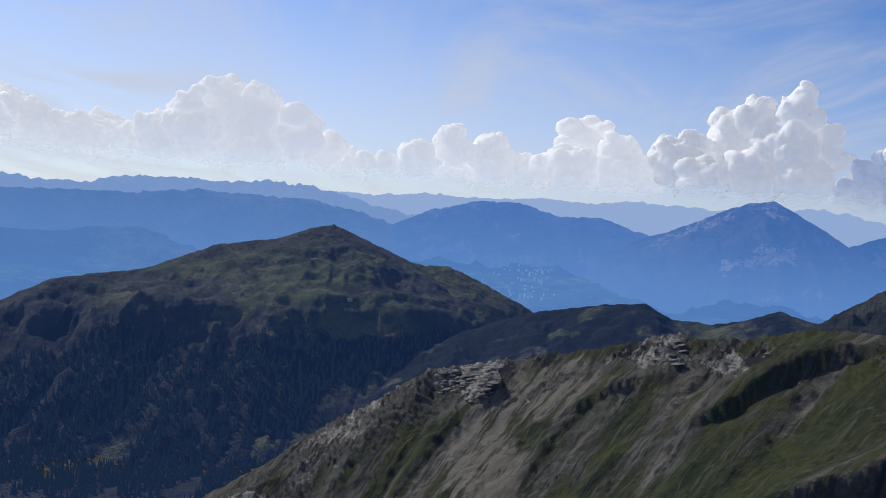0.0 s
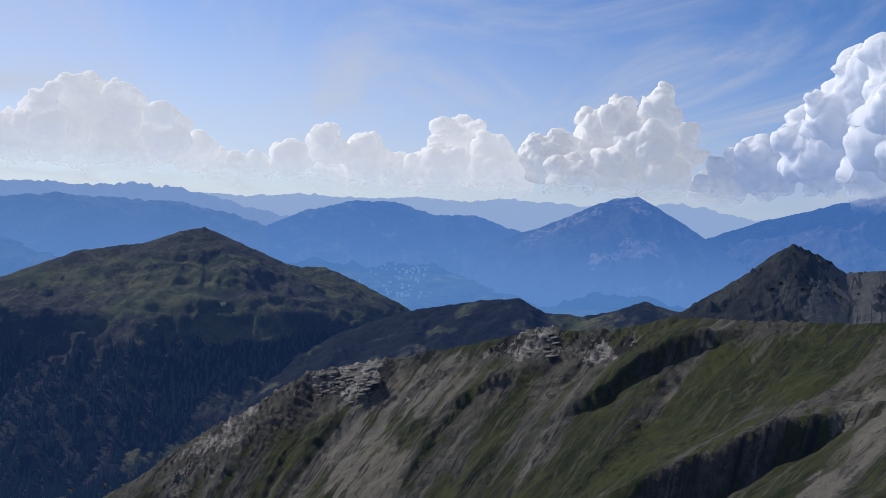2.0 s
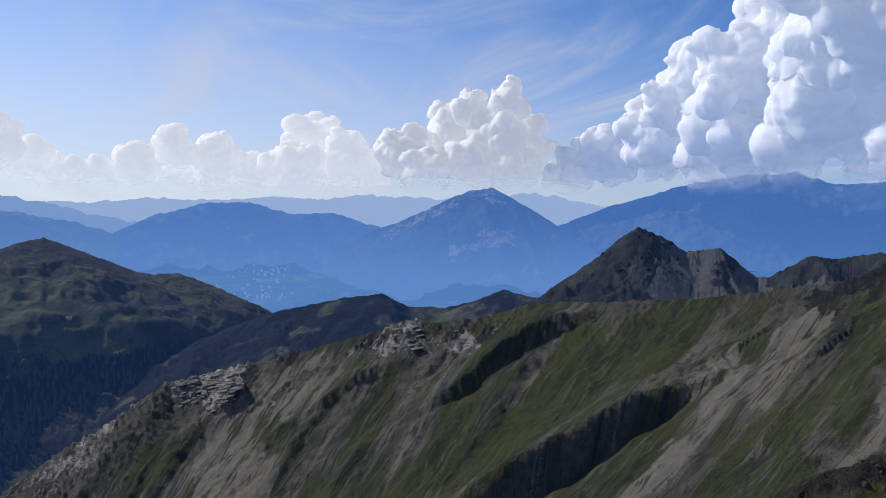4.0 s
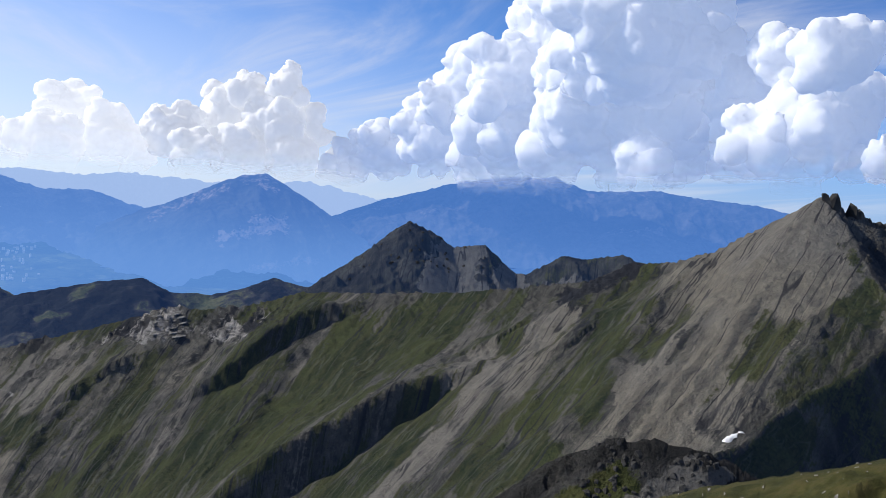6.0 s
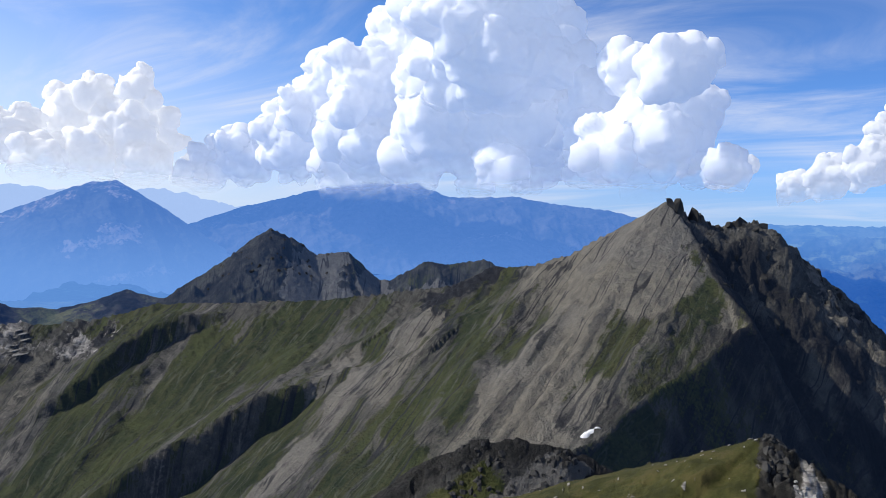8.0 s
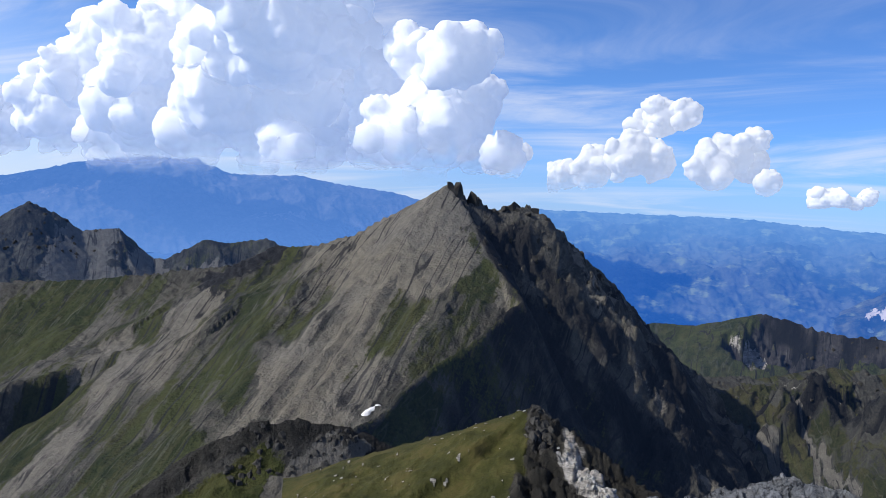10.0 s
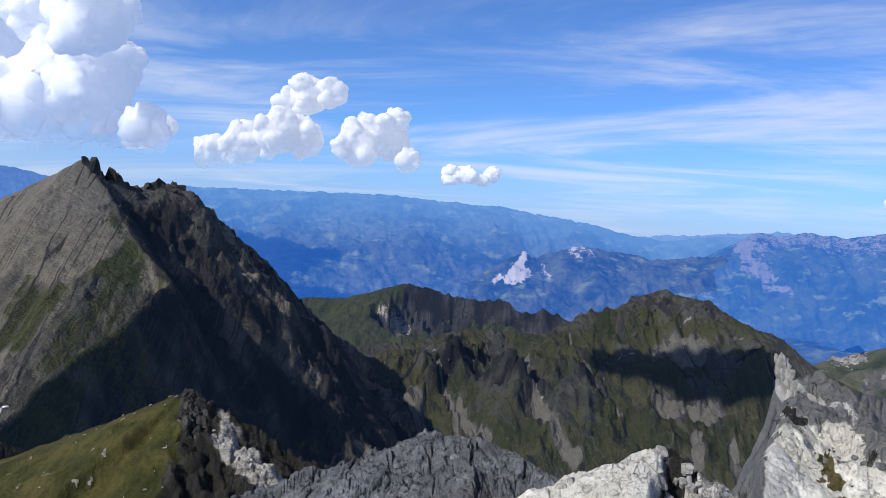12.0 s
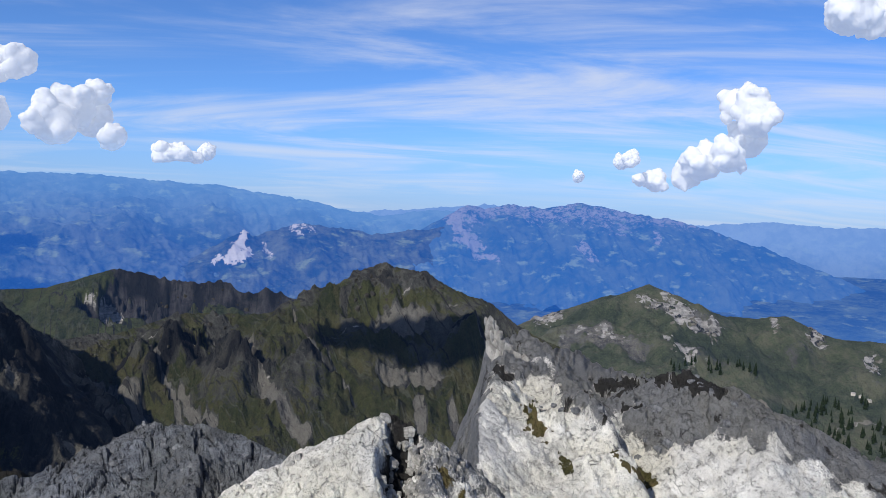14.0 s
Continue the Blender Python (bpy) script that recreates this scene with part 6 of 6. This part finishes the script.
hut(meet(alp, -6.0, -7.0, 1200, 2040), 0.4, 0.9, "small pale alpine hut on a green slope")
hut(meet(alp, -15.9, -5.4, 1200, 2040), 1.0, 0.7, "tiny pale hut below a grassy crest")
for az, el in ((126.6, -9.9), (127.0, -10.0), (127.5, -10.2)):
    hut(meet(white_ridge, az, el, 800, 1230), rng.uniform(0, 3), 0.45, "pale farm hut on a green alp beside a track")

bm = bmesh.new()
for _ in range(60):
    az, r = rng.gauss(6.2, 1.1), rng.uniform(3350, 4000)
    c = ground_at(valley, az, r)
    sx, sy = rng.uniform(2, 6), rng.uniform(2, 6)
    block(bm, c.x - sx, c.x + sx, c.y - sy, c.y + sy, c.z - 4, c.z + rng.uniform(5, 14))
me = bpy.data.meshes.new("town")
bm.to_mesh(me)
bm.free()
me.materials.append(M_TOWN)
tagged(new("town", me), "hazy pale town on the valley floor", "town", kind="stuff")

# cloud lobes: azimuth, elevation, radius in degrees
CLOUDS_A = [(-14.9, 5.3, 1.62), (-13.1, 4.6, 1.85), (-16.6, 3.6, 2.01), (-10.4, 3.7, 1.62), (-18.7, 3.0, 1.47), (-13.0, 2.4, 2.12), (-8.3, 3.0, 1.24), (-26.2, 2.4, 1.62), (-24.0, 2.2, 1.62), (-28.1, 3.2, 1.62), (-22.1, 2.4, 1.62), (-20.2, 1.9, 1.31), (-27.4, 1.1, 1.54), (-29.8, 2.4, 1.93)]
CLOUDS_M = [(0.6, 3.8, 1.16), (-2.0, 2.7, 1.08), (3.0, 3.0, 1.39), (9.3, 4.5, 1.78), (8.0, 2.6, 1.62), (11.7, 3.2, 1.62), (5.3, 2.4, 1.27), (-4.3, 1.9, 1.08), (-6.6, 2.0, 1.16), (13.2, 2.4, 1.16), (0.4, 1.7, 1.16), (3.1, 1.5, 1.00)]
CLOUDS_B = [(15.3, 3.8, 1.62), (16.2, 5.1, 1.00), (18.7, 5.3, 1.78), (19.9, 6.9, 1.24), (22.1, 7.6, 0.93), (22.8, 8.3, 0.54), (21.7, 5.2, 1.78), (23.7, 4.8, 1.39), (25.0, 4.5, 0.69), (16.8, 2.6, 1.54), (19.9, 3.2, 1.78), (22.9, 3.0, 1.54), (14.6, 4.5, 0.93), (26.4, 2.7, 1.31)]
CLOUDS_C = [(28.7, 3.7, 1.62), (26.9, 2.7, 1.24), (32.5, 5.1, 2.12), (34.5, 8.0, 2.47), (37.5, 9.3, 2.47), (41.1, 11.4, 3.40), (45.5, 12.0, 3.86), (49.1, 12.9, 2.86), (38.5, 6.0, 2.86), (43.0, 7.5, 3.24), (46.8, 7.0, 2.86), (49.1, 5.3, 2.08), (36.8, 3.7, 1.78), (41.0, 4.4, 2.08), (44.8, 4.2, 1.78), (32.6, 3.1, 1.00), (41.9, 15.5, 2.86), (45.9, 16.3, 3.24), (50.9, 9.3, 1.93), (50.5, 11.2, 1.93), (50.8, 6.2, 1.54), (46.3, 4.0, 1.54), (48.2, 3.8, 1.16)]
CLOUDS_CR = [(53.0, 8.7, 2.47), (54.5, 11.2, 1.70), (57.8, 11.3, 1.85), (59.3, 12.0, 1.00), (58.1, 8.2, 2.39), (53.7, 5.6, 2.01), (56.8, 5.0, 1.70), (52.2, 6.9, 1.31), (59.8, 8.9, 1.31), (59.4, 4.8, 1.47), (61.4, 4.9, 1.31), (56.2, 3.6, 1.24), (55.8, 7.9, 2.12), (57.3, 6.5, 1.93), (52.4, 4.5, 1.35)]
CLOUDS_D = [(71.5, 8.0, 1.24), (73.1, 8.4, 0.85), (70.1, 7.2, 0.85), (69.5, 5.3, 1.39), (67.3, 4.4, 1.24), (65.4, 3.8, 1.00), (71.3, 5.1, 1.24), (56.8, 5.5, 0.77), (58.8, 5.1, 0.77), (61.1, 4.8, 1.16), (62.6, 5.2, 0.58)]
CLOUDS_E = [(76.0, 5.8, 1.31), (77.3, 6.8, 0.77), (75.0, 4.8, 1.31), (77.2, 5.2, 1.16), (78.3, 4.2, 0.77)]
CLOUDS_F = [(81.6, 3.1, 0.77), (82.6, 3.3, 0.66), (84.2, 3.6, 0.54), (83.5, 3.1, 0.39)]
CLOUDS_G = [(119.9, 8.1, 0.93), (118.8, 7.8, 0.93), (120.1, 6.9, 1.08), (119.7, 5.6, 1.20), (118.6, 4.5, 0.97), (117.0, 4.1, 1.20), (116.0, 3.3, 0.97), (114.1, 2.9, 0.73), (113.0, 2.9, 0.39)]
CLOUDS_H = [(125.1, 13.4, 1.39), (126.7, 13.3, 1.54)]
CLOUDS_I = [(111.8, 4.1, 0.50), (112.4, 4.2, 0.46), (109.0, 3.0, 0.39), (127.3, -0.4, 0.46)]
SHADE_LOBES = [(-60, 6, 14), (-44, 2, 17), (-26, 2, 20), (-8, 0, 22), (12, -5, 24), (32, -12, 24), (52, -22, 22), (66, -34, 17)]

# ======================================================================
# clouds
# ======================================================================
def ball_mesh(level):
    bm = bmesh.new()
    bmesh.ops.create_icosphere(bm, subdivisions=level, radius=1.0)
    v = np.array([x.co[:] for x in bm.verts])
    f = np.array([[x.index for x in q.verts] for q in bm.faces])
    bm.free()
    return v, f


BALLS = {k: ball_mesh(k) for k in (2, 3, 4)}
CLOUD_R = 4700.0


def cumulus(lobes, label, *rest, **more):
    """One cloud for each heap of lobes that touch."""
    heaps = []
    for lobe in lobes:
        near = [h for h in heaps if any(math.hypot(lobe[0] - o[0], lobe[1] - o[1]) < 1.2 * (lobe[2] + o[2]) for o in h)]
        heaps = [h for h in heaps if h not in near] + [sum(near, []) + [lobe]]
    for h in heaps:
        heap_cloud(h, label, *rest, **more)


def heap_cloud(lobes, label, flat=None, seed=1, r=CLOUD_R, front=((0.0, 0.0), (1.0, 0.0)), mat=None, voxel=12.5, puff=1.25, swell=260.0, deep=(-330, 90), name="cumulus_cloud"):
    """A heap cloud: large lobes (azimuth, elevation, radius in degrees), each crowned with smaller billows."""
    rnd = random.Random(seed)
    deg = r * math.pi / 180
    balls = []
    for az, el, size, *own in lobes:
        far = own[0] if own else r - float(np.interp(az, [f[0] for f in front], [f[1] for f in front]))
        c = toward(az, el, far + (0 if own else rnd.uniform(*deep)))
        R = size * deg * far / r
        balls.append((c, R, 4 if size > 1 else 3))
        for _ in range(9):
            n = (Vector((rnd.gauss(0, 1), rnd.gauss(0, 1), rnd.gauss(0.25, 1))) - 0.35 * Vector(c).normalized() + 0.7 * toward(SUN_AZ, SUN_EL)).normalized()
            c2, R2 = c + n * R * rnd.uniform(0.75, 1.0), R * rnd.uniform(0.24, 0.52)
            balls.append((c2, R2, 3))
            for _ in range(4):
                n2 = (n + 0.9 * Vector((rnd.gauss(0, 1), rnd.gauss(0, 1), rnd.gauss(0.1, 1)))).normalized()
                balls.append((c2 + n2 * R2 * 0.85, R2 * rnd.uniform(0.25, 0.5), 2))
    verts, faces, base = [], [], 0
    for c, R, lv in balls:
        v, f = BALLS[lv]
        p = v * R * (1.0, 1.0, 0.92) + np.array(c)
        if flat is not None:
            low = EYE + r * math.tan(radians(flat))
            p[:, 2] = np.where(p[:, 2] < low, low + 0.12 * (p[:, 2] - low), p[:, 2])
        verts.append(p)
        faces.append(f + base)
        base += len(v)
    rough = bpy.data.meshes.new("heap")
    rough.from_pydata(np.concatenate(verts).tolist(), [], np.concatenate(faces).tolist())
    heap = new("heap", rough)
    # one skin over all billows, then swellings of its own
    skin = heap.modifiers.new("skin", "REMESH")
    skin.mode, skin.voxel_size = "VOXEL", voxel
    me = bpy.data.meshes.new_from_object(heap.evaluated_get(bpy.context.evaluated_depsgraph_get()))
    bpy.data.objects.remove(heap)
    me.name = name
    n = len(me.vertices)
    co, nm = np.empty(n * 3, dtype=np.float32), np.empty(n * 3, dtype=np.float32)
    me.vertices.foreach_get("co", co)
    me.vertices.foreach_get("normal", nm)
    co, nm = co.reshape(-1, 3).astype(float), nm.reshape(-1, 3).astype(float)
    co = co + nm * (0.0038 * swell * (70 * (billow(co / swell, 3, seed) - 0.25) + 40 * (billow(co * (2.7 / swell), 3, seed + 20) - 0.25) + 13 * (billow(co * (8.0 / swell), 2, seed + 40) - 0.25)) * puff)[:, None]
    me.vertices.foreach_set("co", co.astype(np.float32).ravel())
    me.polygons.foreach_set("use_smooth", np.ones(len(me.polygons), dtype=bool))
    me.update()
    me.materials.append(mat or M_CLOUD)
    return tagged(new(name, me), label, "cloud", "cumulus clouds")



# how far the great cloud stands out towards the summit, by azimuth: two towers with a recess between them
TOWER = ((27.0, 0.0), (44.0, 1350.0), (46.5, 1620.0), (49.2, 1150.0), (50.4, 1180.0), (52.2, 1720.0), (56.0, 2100.0), (62.0, 2150.0))
cumulus(CLOUDS_C, "huge towering white cumulus cloud with blue shade", None, 5, front=TOWER, swell=380.0, puff=1.5)
cumulus(CLOUDS_CR, "white cumulus tower with shaded side", None, 6, front=TOWER, swell=170.0, puff=1.3, voxel=11.0)
cumulus(CLOUDS_A, "broad bright cumulus bank over far mountains", None, 7, mat=M_CLOUD_FAR)
cumulus(CLOUDS_M, "pale hazy cumulus bank on the horizon", None, 8, r=4730, mat=M_CLOUD_FAR)
cumulus(CLOUDS_B, "ragged white cumulus towers with grey shade", None, 9, mat=M_CLOUD_MID)
cumulus(CLOUDS_D, "white heaped cumulus with small fragments beside it", 2.0, 10, voxel=8.5, puff=0.75, swell=150.0, mat=M_HEAP)
cumulus(CLOUDS_E, "small bright cumulus heap", 2.2, 11, voxel=8.5, puff=0.7, swell=150.0, mat=M_HEAP)
cumulus(CLOUDS_F, "row of small low cumulus puffs", 2.8, 12, voxel=6.0, puff=0.5, mat=M_PUFF)
cumulus(CLOUDS_G, "lone slanting white cumulus cloud", None, 13, voxel=8.5, puff=0.75, swell=150.0, mat=M_PUFF)
cumulus(CLOUDS_H, "white cloud high above the ridge", None, 14, mat=M_PUFF)
cumulus(CLOUDS_I, "tiny cumulus puffs near the horizon", None, 15, voxel=6.0, puff=0.4, mat=M_PUFF)
# a small cloud high over the corrie, whose shade lies on the brown top
shade_lobes = []
for q, rise, wide in SHADE_LOBES:
    c = Vector((658 - 0.13 * q, -87 - 0.99 * q, -94 + 0.8 * rise)) + toward(SUN_AZ, SUN_EL, 800)
    shade_lobes.append((math.degrees(math.atan2(c.x, c.y)), math.degrees(math.asin(c.z / c.length)), math.degrees(wide / c.length), c.length))
heap_cloud(shade_lobes, "small cumulus cloud drifting over the corrie", None, 16, r=560.0, mat=M_PUFF, voxel=3.0, puff=0.6, swell=30.0)
